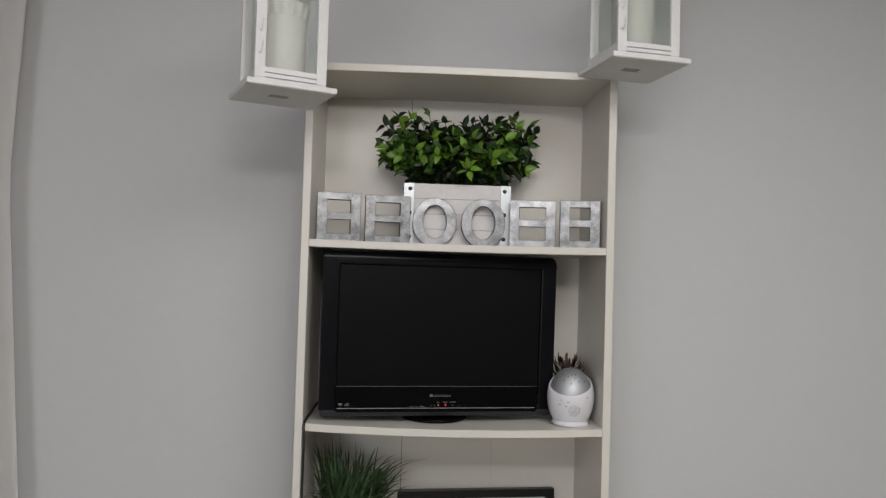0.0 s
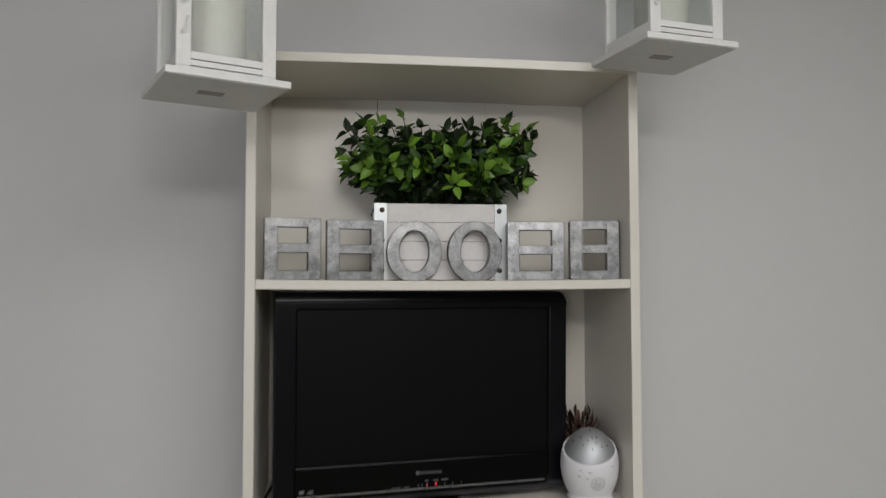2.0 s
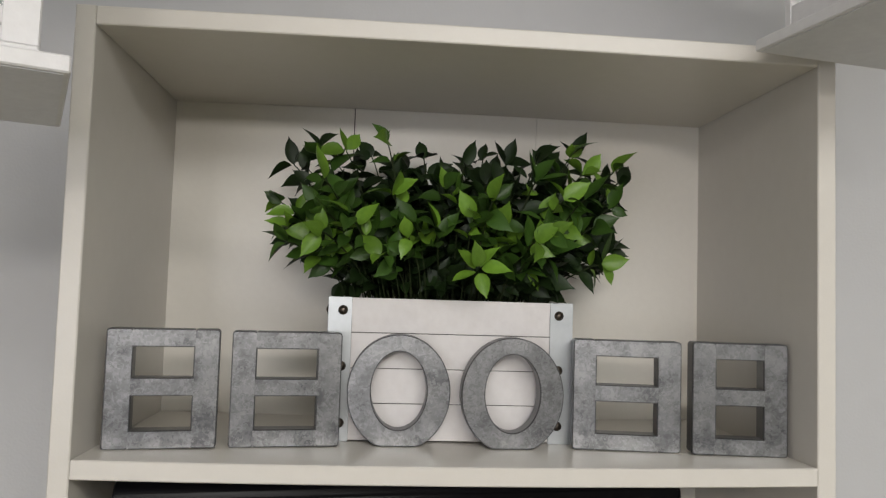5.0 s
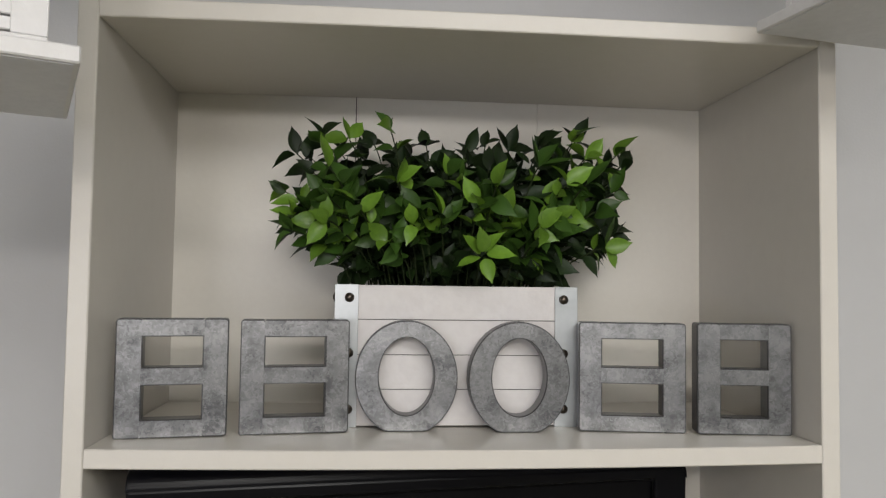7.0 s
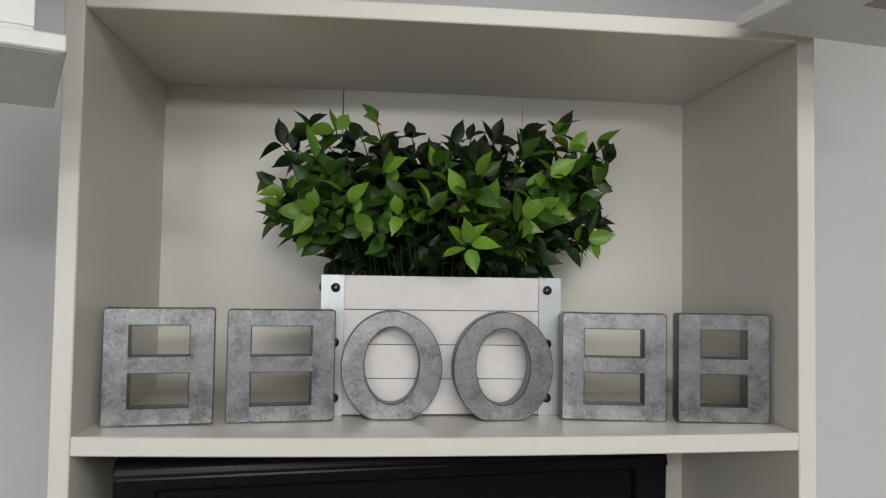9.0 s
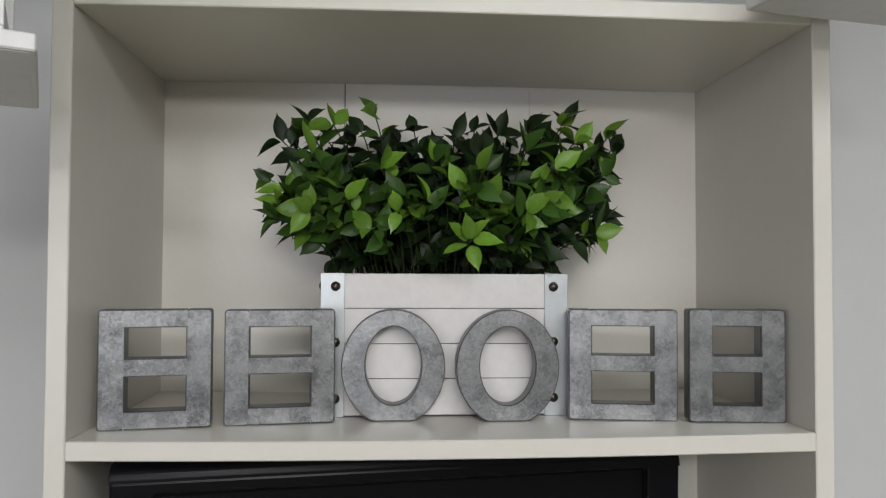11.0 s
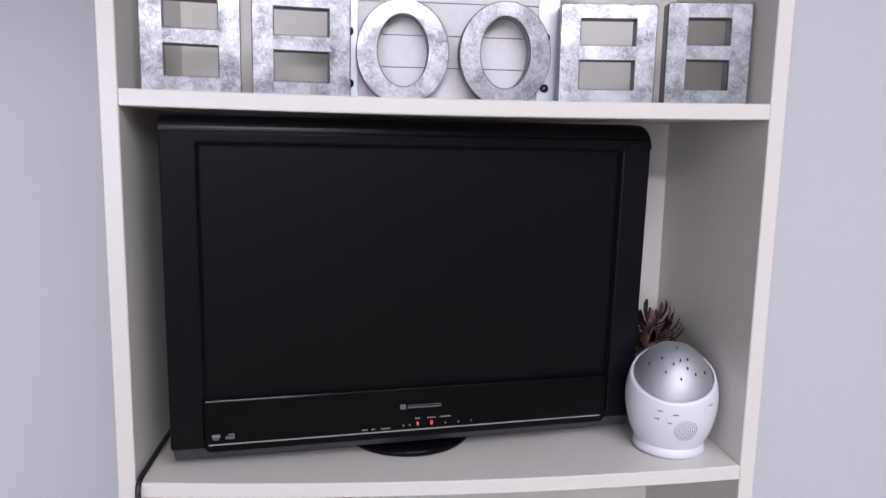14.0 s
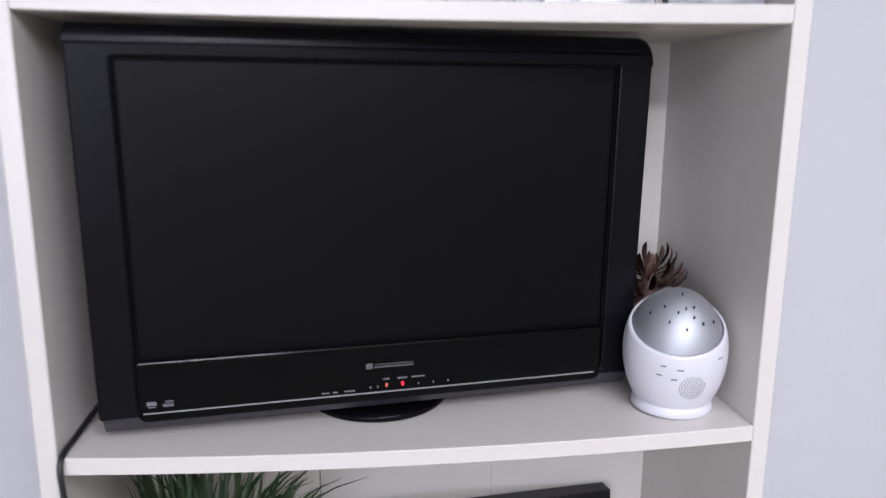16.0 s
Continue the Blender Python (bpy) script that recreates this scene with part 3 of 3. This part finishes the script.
def sprig(tip, first, fresh, depth):
    """A stem from the box to its tip, with crossed pairs of leaves from joint number first on and one at the end."""
    base = Vector((max(-0.115, min(0.115, tip.x * 0.62)), max(0.136, min(0.216, 0.175 + depth * 0.035)), -0.01))
    mid = base.lerp(tip, 0.5) + Vector((-tip.x * 0.12, 0, 0.02))
    pts = [base.lerp(mid, v / 7).lerp(mid.lerp(tip, v / 7), v / 7) for v in range(8)]
    stem_list.append(pts)
    turn = rnd.uniform(0, 3)
    for i in range(first, 8):
        p, d = pts[i], (pts[i] - pts[i - 1]).normalized()
        side = d.cross(Vector((math.cos(i * 1.5 + turn), math.sin(i * 1.5 + turn), 0.15))).normalized()
        for s in (-1, 1):
            if i < 5 and rnd.random() < 0.4:
                continue
            if p.z < 0.014 and p.y < 0.152:
                continue
            way = side * s + d * rnd.uniform(0.25, 0.9) + Vector((rnd.uniform(-.25, .25), rnd.uniform(-.35, .15), rnd.uniform(-.3, .3)))
            if p.z < 0.02:
                way.z = abs(way.z) + 0.25
            leaves.append((p + way.normalized() * 0.003, way, rnd.uniform(-75, 75), rnd.uniform(0.62, 1.1), fresh if i > 5 else 0.1))
    d = (pts[7] - pts[6]).normalized()
    leaves.append((pts[7], d + Vector((rnd.uniform(-.4, .4), rnd.uniform(-.4, .1), rnd.uniform(-.2, .3))), rnd.uniform(-60, 60), rnd.uniform(0.75, 1.1), fresh))


# the close mass of the bush, boxy with a nearly flat top
for k in range(150):
    u = (0.1 + 0.8 * ((k * 0.7549) % 1.0))
    half = (0.108 + 0.052 * min(1, u / 0.3)) * (1 - 0.12 * max(0, (u - 0.6) / 0.4))
    depth = rnd.uniform(-1, 1)
    tx = ((k * 0.618034) % 1.0 * 2 - 1) * half
    sprig(Vector((tx, 0.175 + depth * (0.05 + 0.035 * min(1, u / 0.35)), 0.012 + 0.148 * u + rnd.uniform(-0.006, 0.006))), 1, 0.2, depth)
# sprigs that stand out of it, sideways, upward and to the front
for k in range(60):
    if k < 26:
        u, depth = rnd.uniform(0.26, 0.95), rnd.uniform(-0.9, 0.5)
        tip = Vector(((-1) ** k * rnd.uniform(0.165, 0.196), 0.175 + 0.06 * depth, 0.014 + 0.158 * u))
    elif k < 46:
        depth = rnd.uniform(-1, 1)
        tip = Vector((((k * 0.618034) % 1.0 * 2 - 1) * 0.16, 0.175 + 0.08 * depth, rnd.uniform(0.158, 0.184)))
    else:
        u, depth = rnd.uniform(0.15, 0.85), -1
        tip = Vector((rnd.uniform(-0.15, 0.15), rnd.uniform(0.068, 0.085), 0.02 + 0.135 * u))
    sprig(tip, 4, 0.48, depth)
# the farthest shoots, and a rosette of light leaves low in front
for x, y, z, fresh in ((0.176, 0.13, 0.052, 0.9), (-0.200, 0.15, 0.112, 0.7), (0.200, 0.15, 0.152, 0.3), (-0.160, 0.16, 0.176, 0.3), (0.148, 0.12, 0.156, 0.9)):
    sprig(Vector((x, y, z)), 5, fresh, -0.6)
for a in (15, 62, 100, 150, 215, 285):
    out = Vector((math.cos(radians(a)), -0.45, math.sin(radians(a))))
    leaves.append((Vector((0.023, 0.077, 0.039)) + 0.004 * out, out, 20 * math.sin(a), 0.95, 1.0))
for pts in stem_list:
    part("stem", tube([p for p in pts[::3]] + [pts[-1]], 0.0010, 4), STEM, plant)
LEAF_L = 0.0315
shapes = [(LEAF_L, 0.0190, 0.45, 0.30), (LEAF_L, 0.0175, 0.75, 0.10), (LEAF_L, 0.0205, 0.35, 0.55), (LEAF_L * 1.15, 0.0185, 0.55, -0.25)]
meshes = {m: [mesh_of("leaf", leaf_bm(*s), m, True) for s in shapes] for m in (LEAF, LEAF_NEW)}
# the outermost leaves that face the room are parts of their own, the rest one mass, darkened for inner shade
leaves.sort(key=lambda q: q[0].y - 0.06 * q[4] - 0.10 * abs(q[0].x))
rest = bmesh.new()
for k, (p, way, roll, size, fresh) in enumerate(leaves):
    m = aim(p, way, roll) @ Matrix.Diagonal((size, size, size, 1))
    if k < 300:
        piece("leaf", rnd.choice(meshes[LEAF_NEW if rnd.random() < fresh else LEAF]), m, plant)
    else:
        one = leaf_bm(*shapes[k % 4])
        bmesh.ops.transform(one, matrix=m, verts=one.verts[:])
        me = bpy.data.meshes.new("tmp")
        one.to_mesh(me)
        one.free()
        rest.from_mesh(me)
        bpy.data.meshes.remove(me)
tagged(part("foliage", rest, LEAF_SHADED, plant, "dense inner leaves, green darkened for shade", True), kind="stuff")


# ---- galvanized ornaments in front of the planter ----
def ornament(name, label, cx, y, yaw, outline, hole=None, group="metal ornaments on the shelf"):
    """A folded zinc tray: side band, face set in a hair behind its dark rim."""
    base = SHELF_B - 0.003 * (1 - (cx / W) ** 2) + 0.0003
    ob = thing(name, pose(cx, y, base, 0, 0, yaw), label, "ornament", group)
    holes = (hole[0],) if hole else ()
    part("side_band", slab(outline[0], 0.0016, 0.021, holes), ZINC_SIDE, ob, "dull grey folded side")
    part("rim", slab(outline[0], 0.0, 0.0016, holes), ZINC_EDGE, ob, "tarnished dark grey rim")
    holes = (hole[1],) if hole else ()
    part("face", slab(outline[1], -0.0009, 0.002, holes), ZINC, ob, "mottled galvanized zinc face")
    return ob


def barred(cx, y, yaw, width, label, stem=0.0255, rail=0.0185):
    """An upright ornament of plain bars: two posts and three rails, each with a dark rim round its face."""
    h, e, w = 0.1205, 0.0012, width / 2
    mid = 0.062
    ob = thing("metal_bar", pose(cx, y, SHELF_B - 0.003 * (1 - (cx / W) ** 2) + 0.0003, 0, 0, yaw), label, "ornament", "metal ornaments on the shelf")
    rails = ((0.0, rail), (mid - rail / 2, mid + rail / 2), (h - rail, h))
    for x0, x1 in ((-w, -w + stem), (w - stem, w)):
        part("post", slab(rounded(x0, x1, 0, h, 0.0035, 3), 0.0016, 0.021), ZINC_SIDE, ob, "dull grey folded side")
        part("post_rim", slab(rounded(x0, x1, 0, h, 0.0035, 3), 0.0, 0.0016), ZINC_EDGE, ob, "tarnished dark grey rim")
    for z0, z1 in rails:
        part("rail", box(-w + stem, w - stem, 0.0016, 0.0207, z0 + 0.0002, z1 - 0.0002), ZINC_SIDE, ob, "dull grey folded side")
        part("rail_rim", box(-w + stem, w - stem, 0.0003, 0.0016, z0 + 0.0002, z1 - 0.0002), ZINC_EDGE, ob, "tarnished dark grey rim")
    for x0, x1 in ((-w, -w + stem), (w - stem, w)):
        part("post_face", slab(rounded(x0 + e, x1 - e, e, h - e, 0.0025, 3), -0.0009, 0.001), ZINC, ob, "mottled galvanized zinc face")
    for z0, z1 in rails:
        part("rail_face", box(-w + stem - e, w - stem + e, -0.0009, 0.001, z0 + e, z1 - e), ZINC, ob, "mottled galvanized zinc face")


def oval(cx, y, yaw, label):
    a, b, c = 0.0563, 0.0628, 0.0578     # half width, half height, height of the middle: the foot is cut flat
    ia, ib = 0.0305, 0.0425
    flat = [[(x, max(z, foot)) for x, z in ellipse(0, c, a - e, b - e)] for e, foot in ((0, 0.0), (0.0011, 0.0011))]
    ornament("metal_ring", label, cx, y, yaw, flat, (ellipse(0, c + 0.002, ia, ib), ellipse(0, c + 0.002, ia + 0.0011, ib + 0.0011)))


barred(-0.298, 0.055, 10, 0.109, "grey galvanized metal ornament of plain bars standing near the side panel")
barred(-0.177, 0.079, 8, 0.114, "grey galvanized metal ornament of plain bars partly before the planter")
oval(-0.058, 0.0925, 0, "mottled galvanized metal oval ring before the planter")
oval(0.066, 0.0850, 0, "lighter galvanized metal oval ring before the planter")
barred(0.1915, 0.080, -9, 0.117, "bright galvanized metal ornament of plain bars beside the planter")
barred(0.3085, 0.056, -8, 0.101, "bright galvanized metal ornament of plain bars near the side panel")

# ---- egg-shaped projector and pine cone ----
EGX, EGY = 0.2985, 0.072
EGZ = SHELF_C - SAG_C * (1 - (EGX / W) ** 2)
egg = thing("star_projector", pose(EGX, EGY, EGZ + 0.0004, 0, 0, -19), "white egg-shaped projector with silver dome on the shelf", "projector")
part("base", lathe([(0, 0), (0.0440, 0), (0.0458, 0.0015), (0.0458, 0.0065), (0.0440, 0.0105), (0.0395, 0.016), (0, 0.016)], 48), EGG_WHITE, egg, smooth=True)


def egg_radius(z):
    """Radius of the egg at height z over the shelf."""
    c, lo, hi = 0.071, 0.087, 0.075
    q = (z - c) / (hi if z > c else lo)
    return 0.0588 * math.sqrt(max(0.0, 1 - q * q))


def rim_height(a):
    """The bowl's slanted rim: low in front, high behind."""
    return 0.1045 + 0.0255 * math.sin(a)


ebm = bmesh.new()
n_a, n_z = 64, 16
outer, inner = [], []
for k in range(n_z + 1):
    ro, ri = [], []
    for i in range(n_a):
        a = 2 * math.pi * i / n_a
        z = 0.012 + (rim_height(a) - 0.012) * k / n_z
        r = egg_radius(z)
        ro.append(ebm.verts.new((r * math.cos(a), r * math.sin(a), z)))
        r2 = max(0.01, egg_radius(z) - 0.0032)
        ri.append(ebm.verts.new((r2 * math.cos(a), r2 * math.sin(a), z + 0.0006)))
    outer.append(ro)
    inner.append(ri)
for rows, flip in ((outer, False), (inner, True)):
    for a, b in zip(rows, rows[1:]):
        for i in range(n_a):
            j = (i + 1) % n_a
            f = (a[i], a[j], b[j], b[i])
            ebm.faces.new(f[::-1] if flip else f)
for i in range(n_a):
    j = (i + 1) % n_a
    ebm.faces.new((outer[-1][i], outer[-1][j], inner[-1][j], inner[-1][i]))
shell = part("shell", ebm, EGG_WHITE, egg, "white plastic bowl with slanted rim", True)
dome = part("dome", lathe([(max(0.0, egg_radius(0.03 + 0.1155 * k / 22) - 0.0036) if k < 22 else 0.0, 0.03 + 0.1125 * k / 22) for k in range(23)], 56), EGG_SILVER, egg, "brushed silver perforated dome", True)


def on_egg(az, z, out, inset=0.0):
    """A pose on the egg's face, looking outward, az degrees from its front."""
    a = radians(az - 90)
    r = egg_radius(z) - inset
    slope = (egg_radius(z + 0.001) - egg_radius(z - 0.001)) / 0.002
    nrm = Vector((math.cos(a), math.sin(a), -slope)).normalized()
    p = Vector((r * math.cos(a), r * math.sin(a), z)) + nrm * out
    side = Vector((-math.sin(a), math.cos(a), 0))
    up = nrm.cross(side)
    return Matrix(((side.x, -nrm.x, up.x, p.x), (side.y, -nrm.y, up.y, p.y), (side.z, -nrm.z, up.z, p.z), (0, 0, 0, 1)))


hole_mesh = mesh_of("hole", slab(ellipse(0, 0, 0.0010, 0.0020, 8), -0.0002, 0.0006), HOLE)
for az, z in ((-15, 0.113), (8, 0.107), (-4, 0.123), (9, 0.127), (20, 0.119), (32, 0.112), (52, 0.112), (24, 0.128), (-28, 0.127), (6, 0.1395), (-48, 0.118)):
    piece("hole", hole_mesh, on_egg(az, z, 0.0006, 0.0036), dome)
dot_mesh = mesh_of("grille_hole", slab(ellipse(0, 0, 0.00075, 0.00075, 6), -0.0002, 0.0005), GREY_PRINT)
for ring_i in range(6):
    count = 1 if ring_i == 0 else 6 * ring_i
    for i in range(count):
        a, r = 2 * math.pi * i / count, 0.0028 * ring_i
        piece("grille_hole", dot_mesh, on_egg(17 + math.degrees(r * math.cos(a) / 0.055), 0.042 + r * math.sin(a) * 0.95, 0.0003), shell)
for az, z, w in ((-16, 0.0665, 0.006), (2, 0.0635, 0.007), (-20, 0.0555, 0.006), (-4, 0.0520, 0.006), (50, 0.074, 0.007)):
    part("marking", box(-w / 2, w / 2, -0.0004, 0.0003, -0.0006, 0.0006), GREY_PRINT, shell, at=on_egg(az, z, 0.0002))
for az, z in ((-20, 0.061), (-5, 0.058), (43, 0.068)):
    part("button", slab(rounded(-0.0035, 0.0035, -0.004, 0.004, 0.0015), -0.0008, 0.0005, bevel=0.0003), EGG_WHITE, shell, at=on_egg(az, z, 0.0))

cone = thing("pine_cone", pose(0.318, 0.205, SHELF_C - SAG_C * (1 - (0.3175 / W) ** 2) + 0.001, 0, 0, 20), "brown open pine cone standing behind the projector", "pine cone")
part("core", lathe([(0, 0), (0.016, 0.004), (0.022, 0.04), (0.018, 0.09), (0.008, 0.125), (0, 0.135)], 16), CONE, cone, smooth=True)
sc = bmesh.new()
prof = ((0.0, 0.0016, 0.0), (0.45, 0.0024, -0.001), (0.75, 0.0037, 0.003), (0.92, 0.0036, 0.009), (1.0, 0.0016, 0.015))
va = [[sc.verts.new((side * w, u * 0.041, z)) for side in (-1, 0, 1)] for u, w, z in prof]
for a, b in zip(va, va[1:]):
    for i in (0, 1):
        sc.faces.new((a[i], a[i + 1], b[i + 1], b[i]))
for r in va:
    r[1].co.z += 0.0018
bmesh.ops.solidify(sc, geom=sc.faces[:], thickness=0.0024)
scale_mesh = mesh_of("scale", sc, CONE)
N_SC = 140
for k in range(N_SC):
    u = k / (N_SC - 1)
    z = 0.010 + 0.118 * u
    r = 0.017 * (1 - 0.75 * u * u)
    size = 0.75 + 0.42 * math.sin(math.pi * (0.15 + 0.68 * u))
    m = pose(0, 0, z, 0, 0, math.degrees(k * 2.39996)) @ pose(0, r * 0.8, 0, -16 + 52 * u ** 3 + 9 * math.sin(k * 2.1), 9 * math.sin(k * 1.3), 0) @ Matrix.Diagonal((size, size, size, 1))
    piece("scale", scale_mesh, m, cone)

# ---- shelf below: grass plant and framed print ----
GX, GY = -0.262, 0.135
grass = thing("grass_plant", pose(GX, GY, SHELF_D - 0.001), "artificial green grass plant in a dark pot", "plant")
part("pot", lathe([(0, 0), (0.052, 0), (0.070, 0.15), (0.075, 0.155), (0.073, 0.165), (0.067, 0.165), (0.064, 0.15), (0, 0.15)], 36), POT, grass, smooth=True)


def blade_bm(length, width, bend):
    bm = bmesh.new()
    rows = []
    for i in range(8):
        u = i / 7
        w = width * (1 - u ** 2.2) * (0.6 + 0.8 * u if u < 0.5 else 1.0) / 2
        p = Vector((0.05 * length * math.sin(3 * u) * bend, bend * length * u ** 2, length * (u - 0.5 * bend * u ** 2.7)))
        rows.append([bm.verts.new(p + Vector((s * w, abs(s) * w * -0.4, 0))) for s in ((-1, 0, 1) if i < 7 else (0,))])
    for a, b in zip(rows, rows[1:]):
        if len(b) == 3:
            for i in (0, 1):
                bm.faces.new((a[i], a[i + 1], b[i + 1], b[i]))
        else:
            for i in (0, 1):
                bm.faces.new((a[i], a[i + 1], b[0]))
    return bm


blade_meshes = [mesh_of("blade", blade_bm(ln, wd, bd), BLADE, True) for ln, wd, bd in
                ((0.230, 0.0125, 0.20), (0.240, 0.013, 0.32), (0.250, 0.0125, 0.48), (0.240, 0.010, 0.10), (0.28, 0.0125, 0.72), (0.285, 0.011, 1.0))]
rg = random.Random(11)
for k in range(300):
    a, r = rg.uniform(0, 360), 0.060 * math.sqrt(rg.random())
    px, py = r * math.cos(radians(a)), r * math.sin(radians(a))
    lean = -r / 0.060 * 10
    size = rg.uniform(0.55, 1.0)
    which = rg.choices(range(6), (5, 6, 7, 4, 6, 3))[0]
    m = pose(px, py, 0.148, 0, 0, a - 90 + rg.uniform(-75, 75)) @ pose(0, 0, 0, lean + rg.uniform(-6, 6), rg.uniform(-12, 12), 0) @ Matrix.Diagonal((1, 0.5 + 0.5 * size, size, 1))
    out = (0.2, 0.32, 0.48, 0.1, 0.72, 1.0)[which] * 0.27
    tip = m @ Vector((0, out, 0.15))
    room = min(1.0, *(lim / abs(v) for v, lim in ((tip.x, 0.093 if tip.x < 0 else 0.125), (tip.y, 0.125 if tip.y < 0 else 0.14))))
    if room < 0.45:
        continue
    m = m @ Matrix.Diagonal((1, room, 1, 1)) if room < 1 else m
    if (m @ Vector((0, out, 0.15))).x < -0.096:
        continue
    piece("blade", blade_meshes[which], m, grass)
# extra tall blades at the back left, added to stand in for shade
for k in range(45):
    px, py = -0.058 + 0.055 * rg.random(), 0.052 * rg.random()
    m = pose(px, py, 0.148, 0, 0, rg.uniform(20, 140)) @ pose(0, 0, 0, rg.uniform(-9, 1), rg.uniform(-5, 5), 0) @ Matrix.Diagonal((1, 0.6, rg.uniform(0.8, 1.03), 1))
    if min((m @ Vector((0, 0.05, 0.2))).x, (m @ Vector((0, 0, 0.2))).x) > -0.094:
        piece("blade", blade_meshes[rg.choice((0, 1, 3))], m, grass)
for yaw, px, sx, sz, which in ((-78, 0.045, 0.83, 1.02, 4), (-72, 0.048, 0.66, 1.0, 4), (-96, 0.05, 0.61, 0.56, 5), (-62, 0.04, 0.5, 1.06, 4)):
    piece("blade", blade_meshes[which], pose(px, -0.03, 0.148, 0, 0, yaw) @ Matrix.Diagonal((0.9, sx, sz, 1)), grass)

FW, FH = 0.432, 0.2255
art = thing("framed_print", pose(-0.127, 0.183, SHELF_D, -5.6, 0, 6.4), "black framed white print of mountains leaning on the shelf", "picture")
part("frame", slab([(0, 0.002), (FW, 0.002), (FW, FH), (0, FH)], 0.0, 0.03, ([(0.022, 0.024), (FW - 0.022, 0.024), (FW - 0.022, FH - 0.022), (0.022, FH - 0.022)],), 0.0015), FRAME_BLACK, art)
part("print", box(0.021, FW - 0.021, 0.014, 0.018, 0.022, FH - 0.021), PAPER, art, "white paper print")
peaks = part("mountain_shape", slab([(0.05, 0.026), (0.10, 0.085), (0.125, 0.095), (0.172, 0.150), (0.190, 0.138), (0.215, 0.108), (0.240, 0.115), (0.283, 0.143), (0.310, 0.118), (0.385, 0.026)], 0.0125, 0.0138), INK, art, "black mountain silhouette")


# ---- hanging lanterns ----
def lantern(x, y, z, yaw, label):
    ob = thing("hanging_lantern", pose(x, y, z, 0, 0, yaw), label, "lantern", "hanging lanterns")
    h, b, ht, pw = 0.094, 0.0755, 0.265, 0.0215
    part("base_plate", box(-h, h, -h, h, 0, 0.0115, 0.0012), LANTERN, ob)
    part("underside", box(-h + 0.004, h - 0.004, -h + 0.004, h - 0.004, -0.0008, 0.0004), UNDER_LIT, ob, "rough underside, white raised for bounced light")
    part("sticker", box(-0.028, 0.012, -0.018, 0.004, -0.0018, -0.0007), LABEL, ob, "worn grey sticker")
    part("plinth", box(-b, b, -b, b, 0.0115, 0.0188, 0.0008), LANTERN, ob)
    for sx in (-1, 1):
        for sy in (-1, 1):
            x0, x1 = sorted((sx * b, sx * (b - pw)))
            y0, y1 = sorted((sy * b, sy * (b - 0.008)))
            part("post", box(x0, x1, y0, y1, 0.0188, ht, 0.0006), LANTERN, ob)
    for r in range(4):
        turn = pose(0, 0, 0, 0, 0, 90 * r)
        i = b - 0.008 if r % 2 else b - pw
        for z0, z1 in ((0.0203, 0.0288), (0.0303, 0.0415), (ht - 0.026, ht)) if r == 0 else ((0.0188, 0.0385), (ht - 0.02, ht)):
            part("rail", box(-i - 0.0004, i + 0.0004, -b + 0.0005, -b + 0.012, z0, z1, 0.0007), LANTERN, ob, at=turn)
        gl = part("pane", box(-i, i, -b + 0.0065, -b + 0.0085, 0.0385 if r else 0.040, ht - 0.018), GLASS, ob, at=turn)
        gl.visible_shadow = False
    for zz in (0.082, 0.128):
        hook = ((0.016, -0.0005, 0.010), (0.015, -0.006, 0.008), (0.0125, -0.0075, -0.004), (0.0115, -0.0060, -0.013), (0.0085, -0.0045, -0.015), (0.007, -0.0035, -0.011))
        part("latch", tube([(-b + u, -b + v, zz + w) for u, v, w in hook], 0.0012, 6), STEEL, ob, "small steel hook latch", smooth=True)
    part("cap", box(-h, h, -h, h, ht, ht + 0.012, 0.0012), LANTERN, ob)
    roof = bmesh.new()
    bmesh.ops.create_cone(roof, cap_ends=True, segments=4, radius1=0.118, radius2=0.035, depth=0.06, matrix=pose(0, 0, ht + 0.042, 0, 0, 45))
    part("roof", roof, LANTERN, ob)
    part("ring", tube([(0.022 * math.cos(a), 0, ht + 0.090 + 0.022 * math.sin(a)) for a in [2 * math.pi * i / 10 for i in range(11)]], 0.002, 6), STEEL, ob, smooth=True)
    part("cord", tube([(0, 0, ht + 0.111), (0, 0, ht + 0.16), (0, 0, ROOM_H - z)], 0.0016, 6), STEEL, ob)
    candle = thing("pillar_candle", pose(x, y, z + 0.0190, 0, 0, yaw), "thick ivory pillar candle inside the lantern", "candle", "candles")
    part("wax", lathe([(0, 0), (0.0475, 0), (0.049, 0.003), (0.049, 0.147), (0.0465, 0.153), (0.041, 0.151), (0.037, 0.141), (0, 0.137)], 40), WAX, candle, smooth=True)
    part("wavy_rim", lathe([(0.0494, 0.147), (0.0515, 0.158), (0.0555, 0.176), (0.054, 0.176), (0.050, 0.158), (0.048, 0.147)], 96, 0.03, 16), WAX, candle, "fluted pale rim", True)


lantern(-0.406, -0.197, 1.7498, 24.0, "white wooden glass lantern hanging low beside the bookcase")
lantern(0.382, -0.117, 1.8625, 11.0, "white wooden glass lantern hanging by the bookcase top")
